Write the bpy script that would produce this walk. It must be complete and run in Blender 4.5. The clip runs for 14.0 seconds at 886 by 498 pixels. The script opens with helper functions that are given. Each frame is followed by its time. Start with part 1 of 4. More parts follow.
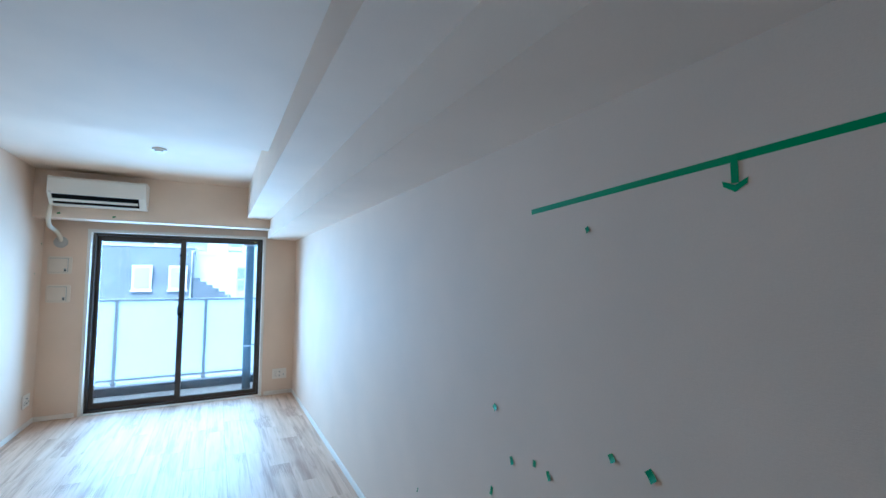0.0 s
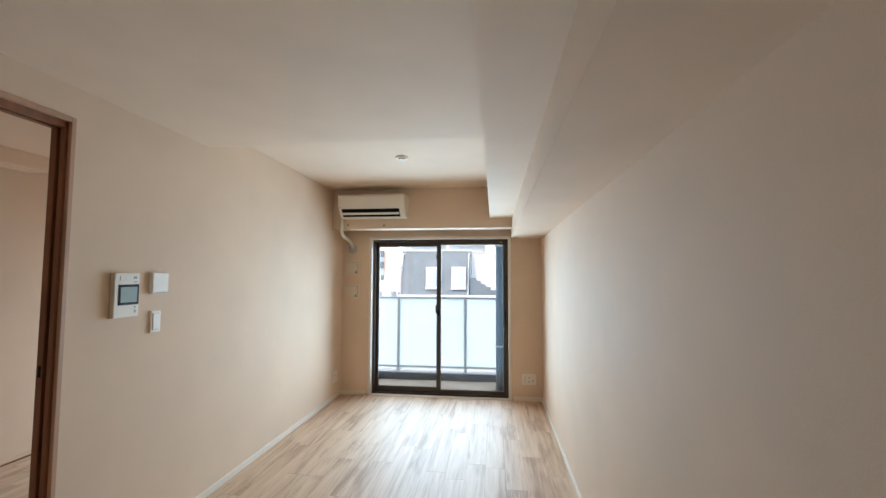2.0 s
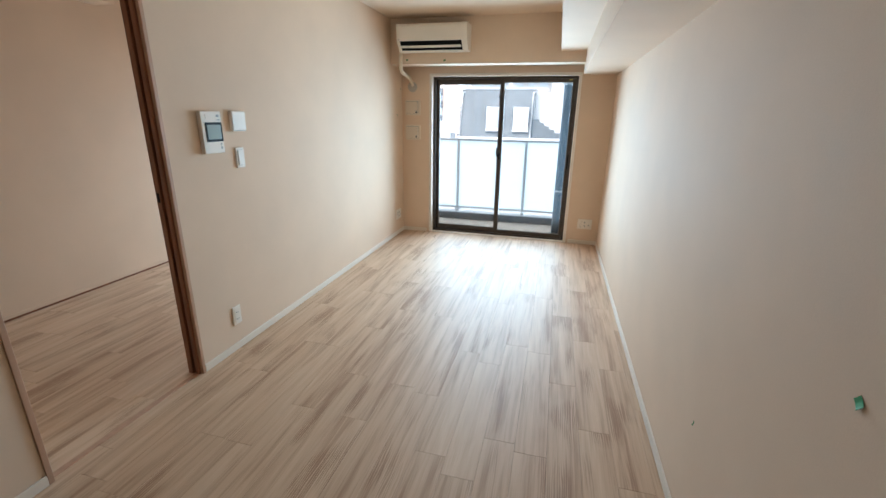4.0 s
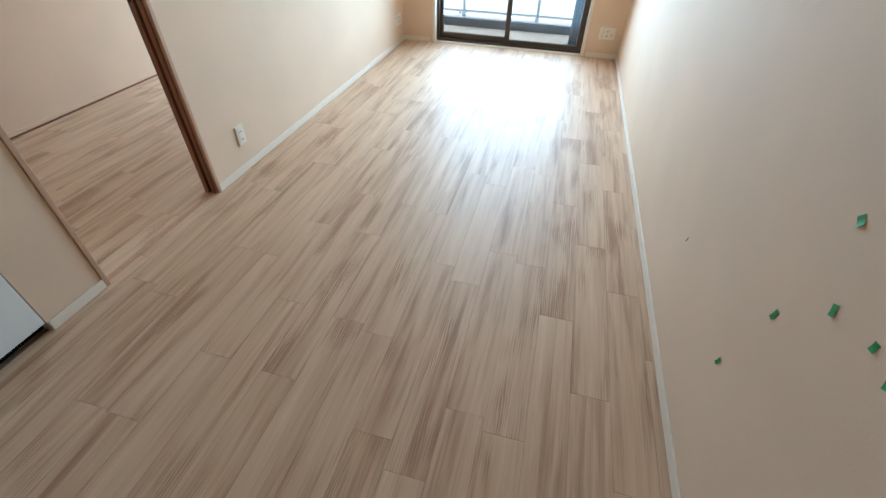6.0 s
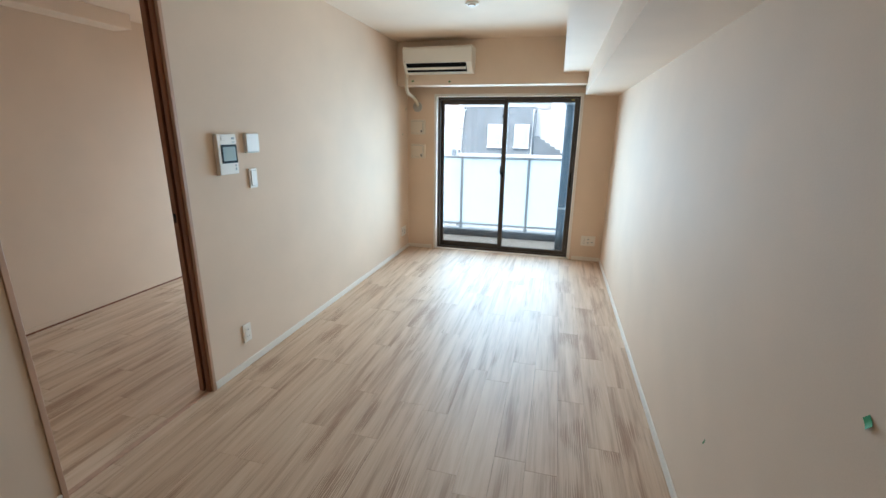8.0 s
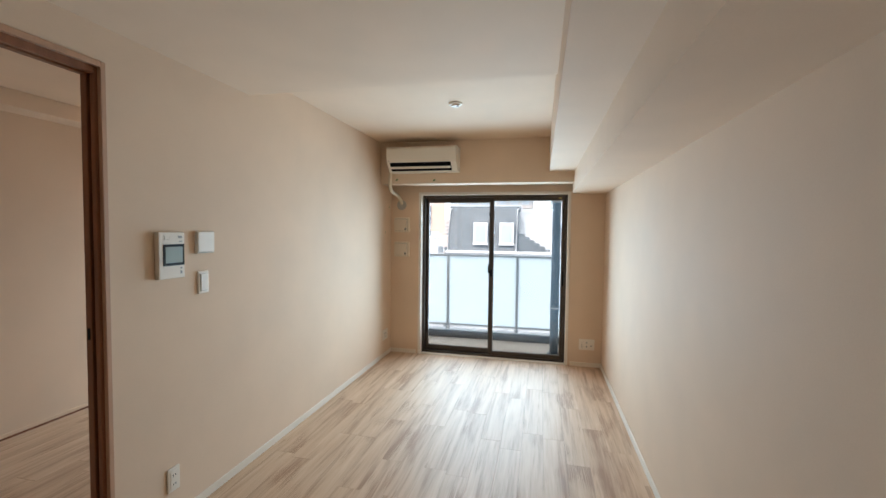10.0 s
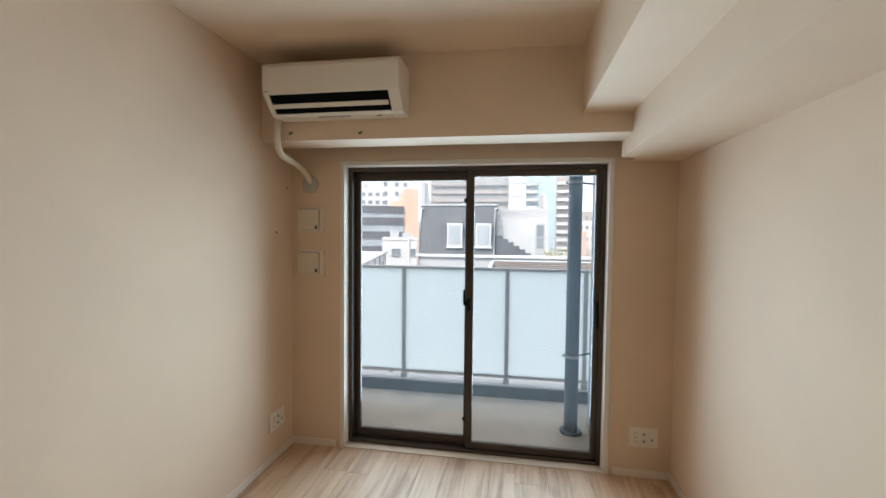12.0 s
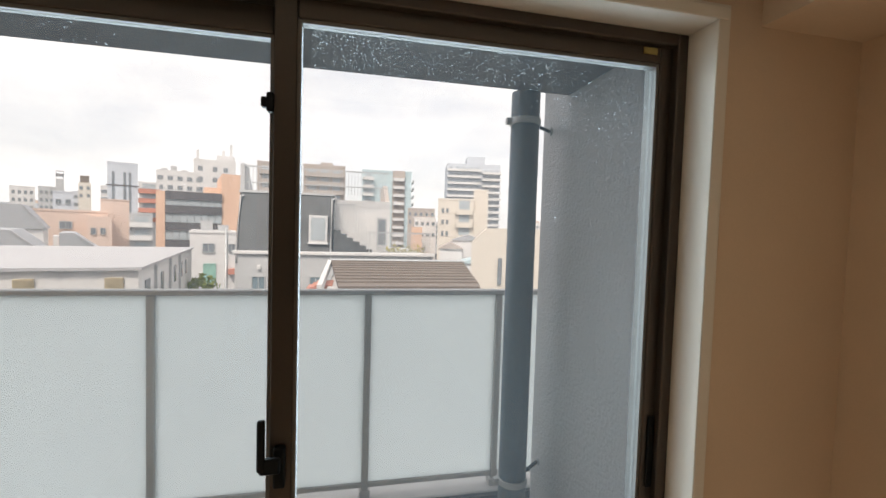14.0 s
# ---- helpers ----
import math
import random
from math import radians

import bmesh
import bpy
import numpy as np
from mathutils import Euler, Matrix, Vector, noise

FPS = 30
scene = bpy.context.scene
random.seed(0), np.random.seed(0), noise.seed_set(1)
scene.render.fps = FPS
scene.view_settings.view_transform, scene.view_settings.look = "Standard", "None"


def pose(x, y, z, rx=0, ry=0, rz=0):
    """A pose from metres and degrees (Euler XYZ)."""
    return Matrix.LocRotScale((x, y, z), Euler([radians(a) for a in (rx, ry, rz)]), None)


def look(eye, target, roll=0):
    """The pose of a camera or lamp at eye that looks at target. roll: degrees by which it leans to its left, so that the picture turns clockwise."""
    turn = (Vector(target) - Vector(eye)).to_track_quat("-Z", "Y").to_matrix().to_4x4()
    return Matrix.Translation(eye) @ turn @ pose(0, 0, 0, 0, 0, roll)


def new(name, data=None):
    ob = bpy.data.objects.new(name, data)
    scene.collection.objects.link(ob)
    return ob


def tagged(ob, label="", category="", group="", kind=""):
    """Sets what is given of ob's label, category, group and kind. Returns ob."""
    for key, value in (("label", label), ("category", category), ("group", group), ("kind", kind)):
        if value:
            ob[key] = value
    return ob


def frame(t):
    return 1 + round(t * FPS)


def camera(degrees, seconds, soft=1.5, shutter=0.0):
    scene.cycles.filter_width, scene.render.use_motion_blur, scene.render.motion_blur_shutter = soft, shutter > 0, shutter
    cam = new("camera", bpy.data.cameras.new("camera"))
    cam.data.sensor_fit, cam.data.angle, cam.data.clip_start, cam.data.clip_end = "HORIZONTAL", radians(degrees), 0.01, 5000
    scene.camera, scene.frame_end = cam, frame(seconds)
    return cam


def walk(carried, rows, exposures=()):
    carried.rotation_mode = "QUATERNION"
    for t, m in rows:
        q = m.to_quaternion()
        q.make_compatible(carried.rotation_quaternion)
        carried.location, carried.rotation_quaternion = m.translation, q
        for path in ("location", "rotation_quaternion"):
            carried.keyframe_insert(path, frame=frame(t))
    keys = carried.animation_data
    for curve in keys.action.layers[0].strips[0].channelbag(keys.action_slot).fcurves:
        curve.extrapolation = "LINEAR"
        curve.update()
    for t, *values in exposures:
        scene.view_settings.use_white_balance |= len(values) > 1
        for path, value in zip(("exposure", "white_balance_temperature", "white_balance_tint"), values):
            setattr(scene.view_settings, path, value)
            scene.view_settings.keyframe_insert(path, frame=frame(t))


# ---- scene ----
cam = camera(92.3, 14.0)
PATH = [
    (0, (0.082, 0.092, 1.454), (1.018, 1.854, 1.587), 0.3),
    (0.5, (0.163, 0.369, 1.442), (0.74, 2.28, 1.577), 0.4),
    (1, (0.295, 0.564, 1.445), (0.676, 2.523, 1.581), 0.2),
    (1.5, (0.387, 0.649, 1.454), (0.429, 2.644, 1.591), 0.2),
    (2, (0.42, 0.637, 1.467), (0.181, 2.619, 1.592), 0.2),
    (2.5, (0.443, 0.602, 1.463), (0.023, 2.556, 1.534), 0.4),
    (3, (0.436, 0.576, 1.47), (-0.049, 2.514, 1.368), 0.5),
    (3.5, (0.432, 0.57, 1.471), (-0.062, 2.48, 1.143), 0.6),
    (4, (0.413, 0.563, 1.471), (-0.061, 2.411, 0.873), 0.9),
    (4.2, (0.42, 0.558, 1.476), (-0.047, 2.369, 0.766), 1.0),
    (4.8, (0.405, 0.555, 1.474), (-0.011, 2.221, 0.450), 1.2),
    (5.3, (0.390, 0.552, 1.470), (0.006, 2.091, 0.252), 1.3),
    (5.8, (0.376, 0.550, 1.465), (0.011, 2.015, 0.153), 1.4),
    (6.3, (0.365, 0.548, 1.462), (-0.005, 2.039, 0.182), 1.5),
    (6.5, (0.369, 0.548, 1.467), (-0.018, 2.077, 0.238), 1.3),
    (7, (0.374, 0.538, 1.481), (-0.052, 2.193, 0.443), 1.0),
    (7.5, (0.374, 0.529, 1.493), (-0.085, 2.308, 0.703), 0.8),
    (8, (0.378, 0.516, 1.502), (-0.107, 2.383, 0.972), 0.8),
    (8.5, (0.355, 0.52, 1.496), (-0.133, 2.436, 1.193), 0.7),
    (9, (0.351, 0.528, 1.518), (-0.139, 2.461, 1.368), 0.7),
    (9.5, (0.342, 0.585, 1.515), (-0.135, 2.525, 1.415), 0.7),
    (10.25, (0.272, 1.150, 1.490), (-0.160, 3.100, 1.405), 0.7),
    (11.3, (0.128, 2.351, 1.460), (-0.249, 4.314, 1.391), 0.7),
    (11.5, (0.13, 2.58, 1.473), (-0.245, 4.543, 1.404), 0.6),
    (12, (0.034, 3.103, 1.481), (-0.302, 5.073, 1.403), 0.6),
    (12.5, (-0.032, 3.667, 1.464), (-0.315, 5.645, 1.381), 0.7),
    (13, (-0.114, 4.179, 1.456), (-0.277, 6.171, 1.377), 0.9),
    (13.5, (-0.158, 4.643, 1.459), (-0.088, 6.64, 1.372), 1.1),
    (14, (-0.139, 5.057, 1.467), (0.283, 7.01, 1.38), 1.7),
]
# seconds, stops, kelvin, tint
EXPOSURES = [
    (0.0, 2.42, 4160, 0), (0.3, 2.17, 5060, 4), (0.6, 2.07, 5660, 7), (1.0, 2.02, 5860, 8), (1.5, 2.02, 5960, 9),
    (3.0, 2.12, 5960, 9), (4.2, 2.26, 5740, 7), (6.3, 2.64, 5480, 4), (7.5, 2.30, 5480, 4), (9.0, 2.17, 5850, 8),
    (11.5, 1.54, 6320, 10), (12.5, 1.49, 6270, 10), (13.5, 1.19, 6820, 12), (14.0, 0.99, 7070, 13),
]
walk(cam, [(t, look(eye, target, roll)) for t, eye, target, roll in PATH], EXPOSURES)

# ---------------------------------------------------------------- daylight: bright broken cloud, sun veiled and behind the house
SUN_EL, SUN_AZ = 52.0, 200.0
GLASS_TINT = 0.85
world = bpy.data.worlds.new("sky")
scene.world = world
world.use_nodes = True
wn, wl_ = world.node_tree.nodes, world.node_tree.links
bg = wn["Background"]
bg.inputs["Strength"].default_value = 0.10
sky = wn.new("ShaderNodeTexSky")
sky.sky_type, sky.sun_disc = "NISHITA", False
sky.sun_elevation, sky.sun_rotation = radians(SUN_EL), radians(SUN_AZ)
sky.dust_density = 3.0
wtc, wmp, wno, wrp, wmx = (wn.new(k) for k in ("ShaderNodeTexCoord", "ShaderNodeMapping", "ShaderNodeTexNoise", "ShaderNodeValToRGB", "ShaderNodeMixRGB"))
wmp.inputs["Scale"].default_value = (1.6, 1.6, 4.5)
wno.inputs["Scale"].default_value, wno.inputs["Detail"].default_value, wno.inputs["Roughness"].default_value = 1.7, 7, 0.55
wrp.color_ramp.elements[0].position, wrp.color_ramp.elements[1].position = 0.32, 0.60
wrp.color_ramp.elements[0].color, wrp.color_ramp.elements[1].color = (0.62, 0.62, 0.62, 1), (1, 1, 1, 1)
wmx.inputs[2].default_value = (7.6, 7.7, 7.9, 1)
wl_.new(wtc.outputs["Generated"], wmp.inputs[0])
wl_.new(wmp.outputs[0], wno.inputs["Vector"])
wl_.new(wno.outputs["Fac"], wrp.inputs[0])
wl_.new(wrp.outputs[0], wmx.inputs[0])
wl_.new(sky.outputs[0], wmx.inputs[1])
wl_.new(wmx.outputs[0], bg.inputs["Color"])
sun = new("sun", bpy.data.lights.new("sun", "SUN"))
sun.data.energy, sun.data.angle, sun.data.color = 1.8, radians(12), (1.0, 0.96, 0.90)
sun.matrix_world = look((0, 0, 30), (30 * -math.sin(radians(SUN_AZ)) / math.tan(radians(SUN_EL)), -30 * math.cos(radians(SUN_AZ)) / math.tan(radians(SUN_EL)), 0))


def window_light(name, x0, x1, z0, z1, y, watts, dip, aside):
    """The sky's light in a window opening, shining into the room: dip leans it to the floor, aside to the west."""
    lamp = new(name, bpy.data.lights.new(name, "AREA"))
    lamp.data.shape, lamp.data.size, lamp.data.size_y = "RECTANGLE", x1 - x0, z1 - z0
    lamp.data.energy, lamp.data.color = watts, (0.575, 0.83, 1.0)
    lamp.data.spread = radians(122)
    lamp.matrix_world = look(((x0 + x1) / 2, y, (z0 + z1) / 2), ((x0 + x1) / 2 - aside, y - 1, (z0 + z1) / 2 - dip))


window_light("window_daylight", -1.09, 0.575, 0.26, 1.90, 6.020, 17.0, 0.0, 0.0)
window_light("bedroom_daylight", -3.03, -1.97, 0.05, 1.90, 5.90, 8.0, 0.45, 0.0)

# stubs of tape on the east wall: along y, height, width, length, turn
TAPES = [(0.930, 1.586, 0.014, 0.020, 30), (0.864, 1.003, 0.020, 0.024, 35), (0.754, 1.003, 0.024, 0.032, 40), (1.160, 0.879, 0.016, 0.022, 5),
         (1.276, 0.845, 0.018, 0.030, 25), (1.097, 0.867, 0.016, 0.030, 30), (1.395, 0.698, 0.016, 0.034, -8), (1.372, 0.994, 0.024, 0.026, 50),
         (2.020, 0.433, 0.008, 0.024, -10), (1.455, 0.426, 0.014, 0.034, -12)]

# ---------------------------------------------------------------- materials
def nodes_of(name):
    m = bpy.data.materials.new(name)
    m.use_nodes = True
    return m, m.node_tree.nodes, m.node_tree.links, m.node_tree.nodes["Principled BSDF"]


def surface(name, color, rough=0.6, metal=0.0, var=0.06, big=1.5, fine=180.0, bump=0.15, stretch=(1, 1, 1), depth=0.002, gloss=0.5):
    """A material with soft stains at one scale and grain with relief at another."""
    m, n, l, p = nodes_of(name)
    tc = n.new("ShaderNodeTexCoord")
    mp = n.new("ShaderNodeMapping")
    mp.inputs["Scale"].default_value = stretch
    l.new(tc.outputs["Object"], mp.inputs["Vector"])
    a, b = n.new("ShaderNodeTexNoise"), n.new("ShaderNodeTexNoise")
    a.inputs["Scale"].default_value, a.inputs["Detail"].default_value = big, 4
    b.inputs["Scale"].default_value, b.inputs["Detail"].default_value = fine, 3
    l.new(mp.outputs[0], a.inputs["Vector"])
    l.new(mp.outputs[0], b.inputs["Vector"])
    mix = n.new("ShaderNodeMath")
    mix.operation = "MULTIPLY_ADD"
    mix.inputs[1].default_value = 0.35
    l.new(b.outputs["Fac"], mix.inputs[0])
    l.new(a.outputs["Fac"], mix.inputs[2])
    ramp = n.new("ShaderNodeValToRGB")
    ramp.color_ramp.elements[0].position, ramp.color_ramp.elements[1].position = 0.4, 0.95
    ramp.color_ramp.elements[0].color = (*[c * (1 - var) for c in color], 1)
    ramp.color_ramp.elements[1].color = (*[min(1, c * (1 + var)) for c in color], 1)
    l.new(mix.outputs[0], ramp.inputs[0])
    l.new(ramp.outputs[0], p.inputs["Base Color"])
    rr = n.new("ShaderNodeMapRange")
    rr.inputs["To Min"].default_value, rr.inputs["To Max"].default_value = rough * 0.88, min(1, rough * 1.12)
    l.new(a.outputs["Fac"], rr.inputs["Value"])
    l.new(rr.outputs[0], p.inputs["Roughness"])
    p.inputs["Metallic"].default_value = metal
    p.inputs["Specular IOR Level"].default_value = gloss
    if bump:
        bm = n.new("ShaderNodeBump")
        bm.inputs["Strength"].default_value, bm.inputs["Distance"].default_value = bump, depth
        l.new(b.outputs["Fac"], bm.inputs["Height"])
        l.new(bm.outputs[0], p.inputs["Normal"])
    return m


def wallpaper(name, color):
    """Vinyl wallpaper with a fine woven relief."""
    m = surface(name, color, rough=0.78, var=0.05, big=2.2, fine=200, bump=0.0, gloss=0.25)
    n, l = m.node_tree.nodes, m.node_tree.links
    p = n["Principled BSDF"]
    tc = n.new("ShaderNodeTexCoord")
    hs = []
    for s in ((90, 90, 420), (330, 330, 70), (42, 42, 60)):
        mp = n.new("ShaderNodeMapping")
        mp.inputs["Scale"].default_value = s
        t = n.new("ShaderNodeTexNoise")
        t.inputs["Scale"].default_value, t.inputs["Detail"].default_value = 1.0, 2
        l.new(tc.outputs["Object"], mp.inputs[0])
        l.new(mp.outputs[0], t.inputs["Vector"])
        hs.append(t)
    add = n.new("ShaderNodeMath")
    l.new(hs[0].outputs["Fac"], add.inputs[0])
    l.new(hs[1].outputs["Fac"], add.inputs[1])
    uneven = n.new("ShaderNodeMath")
    uneven.operation = "MULTIPLY_ADD"
    uneven.inputs[1].default_value = 0.5
    l.new(hs[2].outputs["Fac"], uneven.inputs[0])
    l.new(add.outputs[0], uneven.inputs[2])
    bm = n.new("ShaderNodeBump")
    bm.inputs["Strength"].default_value, bm.inputs["Distance"].default_value = 0.22, 0.0010
    l.new(uneven.outputs[0], bm.inputs["Height"])
    l.new(bm.outputs[0], p.inputs["Normal"])
    return m


def floorboard():
    """Taupe oak-look boards, grain along y, each board with its own tone and figure."""
    m, n, l, p = nodes_of("floorboard_oak")
    tc, info = n.new("ShaderNodeTexCoord"), n.new("ShaderNodeObjectInfo")
    off = n.new("ShaderNodeVectorMath")
    off.operation = "MULTIPLY_ADD"
    comb = n.new("ShaderNodeCombineXYZ")
    for i in range(3):
        l.new(info.outputs["Random"], comb.inputs[i])
    off.inputs[1].default_value = (37.0, 53.0, 11.0)
    l.new(comb.outputs[0], off.inputs[0])
    l.new(tc.outputs["Object"], off.inputs[2])

    def tex(scale, detail, dist=0.0):
        mp = n.new("ShaderNodeMapping")
        mp.inputs["Scale"].default_value = scale
        t = n.new("ShaderNodeTexNoise")
        t.inputs["Scale"].default_value, t.inputs["Detail"].default_value = 1.0, detail
        t.inputs["Distortion"].default_value = dist
        l.new(off.outputs[0], mp.inputs[0])
        l.new(mp.outputs[0], t.inputs["Vector"])
        return t
    broad, streak, fibre = tex((14, 1.0, 1), 3, 0.6), tex((38, 1.5, 1), 5, 0.9), tex((240, 6.0, 1), 2)
    mp = n.new("ShaderNodeMapping")
    mp.inputs["Scale"].default_value = (9, 0.75, 1)
    wave = n.new("ShaderNodeTexWave")
    wave.wave_type, wave.rings_direction = "RINGS", "Z"
    wave.inputs["Scale"].default_value, wave.inputs["Distortion"].default_value = 3.6, 9.0
    wave.inputs["Detail"].default_value, wave.inputs["Detail Scale"].default_value = 3, 1.2
    l.new(off.outputs[0], mp.inputs[0])
    l.new(mp.outputs[0], wave.inputs["Vector"])

    def madd(a, k, b):
        q = n.new("ShaderNodeMath")
        q.operation = "MULTIPLY_ADD"
        q.inputs[1].default_value = k
        l.new(a, q.inputs[0])
        if b is None:
            q.inputs[2].default_value = 0.0
        else:
            l.new(b, q.inputs[2])
        return q.outputs[0]
    v = madd(broad.outputs["Fac"], 0.44, None)
    v = madd(streak.outputs["Fac"], 0.28, v)
    patch, mask, cath = tex((7, 2.2, 1), 1, 0.3), n.new("ShaderNodeMapRange"), n.new("ShaderNodeMath")
    mask.inputs["From Min"].default_value, mask.inputs["From Max"].default_value = 0.56, 0.72
    l.new(patch.outputs["Fac"], mask.inputs["Value"])
    cath.operation = "MULTIPLY"
    l.new(mask.outputs[0], cath.inputs[0])
    l.new(wave.outputs["Fac"], cath.inputs[1])
    v = madd(cath.outputs[0], -0.17, v)
    v = madd(fibre.outputs["Fac"], 0.13, v)
    v = madd(info.outputs["Random"], 0.03, v)
    ramp = n.new("ShaderNodeValToRGB")
    e = ramp.color_ramp.elements
    e[0].position, e[0].color = 0.30, (*WOOD_DARK, 1)
    e[1].position, e[1].color = 0.60, (*WOOD_LIGHT, 1)
    mid = e.new(0.44)
    mid.color = (*WOOD_MID, 1)
    l.new(v, ramp.inputs[0])
    l.new(ramp.outputs[0], p.inputs["Base Color"])
    rr = n.new("ShaderNodeMapRange")
    rr.inputs["To Min"].default_value, rr.inputs["To Max"].default_value = 0.53, 0.56
    l.new(streak.outputs["Fac"], rr.inputs["Value"])
    l.new(rr.outputs[0], p.inputs["Roughness"])
    p.inputs["Specular IOR Level"].default_value = 0.46
    bm = n.new("ShaderNodeBump")
    bm.inputs["Strength"].default_value, bm.inputs["Distance"].default_value = 0.05, 0.0004
    l.new(fibre.outputs["Fac"], bm.inputs["Height"])
    l.new(bm.outputs[0], p.inputs["Normal"])
    return m


def clear_glass(name, tint, gloss=0.9, dirt_haze=0.009):
    """A thin pane: clear, a little tinted, with mirror gloss that grows at grazing angles."""
    m, n, l, p = nodes_of(name)
    n.remove(p)
    out = n["Material Output"]
    tr, gl, mx, fr = n.new("ShaderNodeBsdfTransparent"), n.new("ShaderNodeBsdfGlossy"), n.new("ShaderNodeMixShader"), n.new("ShaderNodeLayerWeight")
    tr.inputs[0].default_value = (*tint, 1)
    gl.inputs["Roughness"].default_value = 0.01
    gl.inputs["Color"].default_value = (gloss, gloss, gloss, 1)
    fr.inputs["Blend"].default_value = 0.5
    po, ma = n.new("ShaderNodeMath"), n.new("ShaderNodeMath")
    po.operation, ma.operation = "POWER", "MULTIPLY_ADD"
    po.inputs[1].default_value = 5.0
    ma.inputs[1].default_value, ma.inputs[2].default_value = 0.96, 0.03
    l.new(fr.outputs["Facing"], po.inputs[0])
    l.new(po.outputs[0], ma.inputs[0])
    l.new(ma.outputs[0], mx.inputs[0])
    l.new(tr.outputs[0], mx.inputs[1])
    l.new(gl.outputs[0], mx.inputs[2])
    # pale film of dirt that also paints a haze over the view
    film, mf = n.new("ShaderNodeBsdfTranslucent"), n.new("ShaderNodeMixShader")
    film.inputs[0].default_value = (0.86, 0.93, 1.0, 1)
    tc, no, mr = n.new("ShaderNodeTexCoord"), n.new("ShaderNodeTexNoise"), n.new("ShaderNodeMapRange")
    no.inputs["Scale"].default_value, no.inputs["Detail"].default_value = 2.2, 6
    mr.inputs["To Min"].default_value, mr.inputs["To Max"].default_value = 0.4 * dirt_haze, 1.6 * dirt_haze
    l.new(tc.outputs["Object"], no.inputs["Vector"])
    l.new(no.outputs["Fac"], mr.inputs["Value"])
    l.new(mr.outputs[0], mf.inputs[0])
    l.new(mx.outputs[0], mf.inputs[1])
    l.new(film.outputs[0], mf.inputs[2])
    l.new(mf.outputs[0], out.inputs["Surface"])
    return m


def frosted_glass(name, color):
    """Milky laminated glass: scatters the daylight through it."""
    m, n, l, p = nodes_of(name)
    out = n["Material Output"]
    p.inputs["Base Color"].default_value = (*color, 1)
    p.inputs["Roughness"].default_value = 0.25
    ts, mx = n.new("ShaderNodeBsdfTranslucent"), n.new("ShaderNodeMixShader")
    tc, no, ramp = n.new("ShaderNodeTexCoord"), n.new("ShaderNodeTexNoise"), n.new("ShaderNodeValToRGB")
    no.inputs["Scale"].default_value = 2.5
    ramp.color_ramp.elements[0].color = (*[c * 0.97 for c in color], 1)
    ramp.color_ramp.elements[1].color = (*color, 1)
    l.new(tc.outputs["Object"], no.inputs["Vector"])
    l.new(no.outputs["Fac"], ramp.inputs[0])
    l.new(ramp.outputs[0], ts.inputs[0])
    mx.inputs[0].default_value = 0.92
    l.new(p.outputs[0], mx.inputs[1])
    l.new(ts.outputs[0], mx.inputs[2])
    l.new(mx.outputs[0], out.inputs["Surface"])
    return m


WOOD_DARK, WOOD_MID, WOOD_LIGHT = (0.395, 0.228, 0.136), (0.635, 0.428, 0.278), (0.76, 0.56, 0.39)
M_WALL = wallpaper("wallpaper_cream", (0.745, 0.555, 0.402))
M_CEIL = wallpaper("ceiling_paper", (0.80, 0.62, 0.468))
M_FLOOR = floorboard()
M_SUB = surface("floor_underlay", (0.24, 0.17, 0.125), 0.9)
M_WHITE = surface("white_trim", (0.80, 0.69, 0.575), 0.45, var=0.02, bump=0.03)
M_CASING = surface("casing_white", (0.82, 0.73, 0.635), 0.5, var=0.02, bump=0.04)
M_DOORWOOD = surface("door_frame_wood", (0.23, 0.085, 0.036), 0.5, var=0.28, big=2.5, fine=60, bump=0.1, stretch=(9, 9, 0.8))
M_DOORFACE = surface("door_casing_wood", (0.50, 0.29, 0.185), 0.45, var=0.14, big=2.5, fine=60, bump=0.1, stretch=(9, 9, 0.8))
M_DARK = surface("dark_void", (0.008, 0.008, 0.009), 0.9, var=0.2, gloss=0.05)
M_PLASTIC = surface("white_plastic", (0.82, 0.725, 0.625), 0.35, var=0.015, bump=0.02)
M_ACBODY = surface("ac_plastic", (0.82, 0.75, 0.66), 0.38, var=0.015, bump=0.02)
M_TAPEPIPE = surface("pipe_wrap_tape", (0.72, 0.61, 0.47), 0.6, var=0.05, fine=60, bump=0.25)
M_PUTTY = surface("cap_plastic_grey", (0.47, 0.43, 0.38), 0.55)
M_BRONZE = surface("bronze_aluminium", (0.082, 0.064, 0.052), 0.38, metal=0.55, var=0.1, bump=0.04)
M_BRONZE_HI = surface("bronze_aluminium_edge", (0.17, 0.15, 0.135), 0.42, metal=0.4, var=0.08, bump=0.03)
M_BLACK = surface("black_plastic", (0.009, 0.009, 0.010), 0.5, var=0.1, bump=0.03, gloss=0.15)
M_SCREEN = surface("screen_grey_glass", (0.36, 0.44, 0.44), 0.2, var=0.06, bump=0.0)
M_GREY = surface("label_grey", (0.33, 0.32, 0.30), 0.5)
M_TAPE = surface("green_tape", (0.022, 0.24, 0.055), 0.55, var=0.12, fine=90, bump=0.2)
M_TAPE_OLD = surface("green_tape_small", (0.06, 0.21, 0.06), 0.6, var=0.15, fine=90, bump=0.2)
M_CABINET = surface("cabinet_white", (0.80, 0.79, 0.77), 0.28, var=0.015, bump=0.02)
M_GLASS = clear_glass("window_pane", (GLASS_TINT, GLASS_TINT, GLASS_TINT))
M_FROST = frosted_glass("frosted_rail_glass", (0.92, 0.98, 0.99))
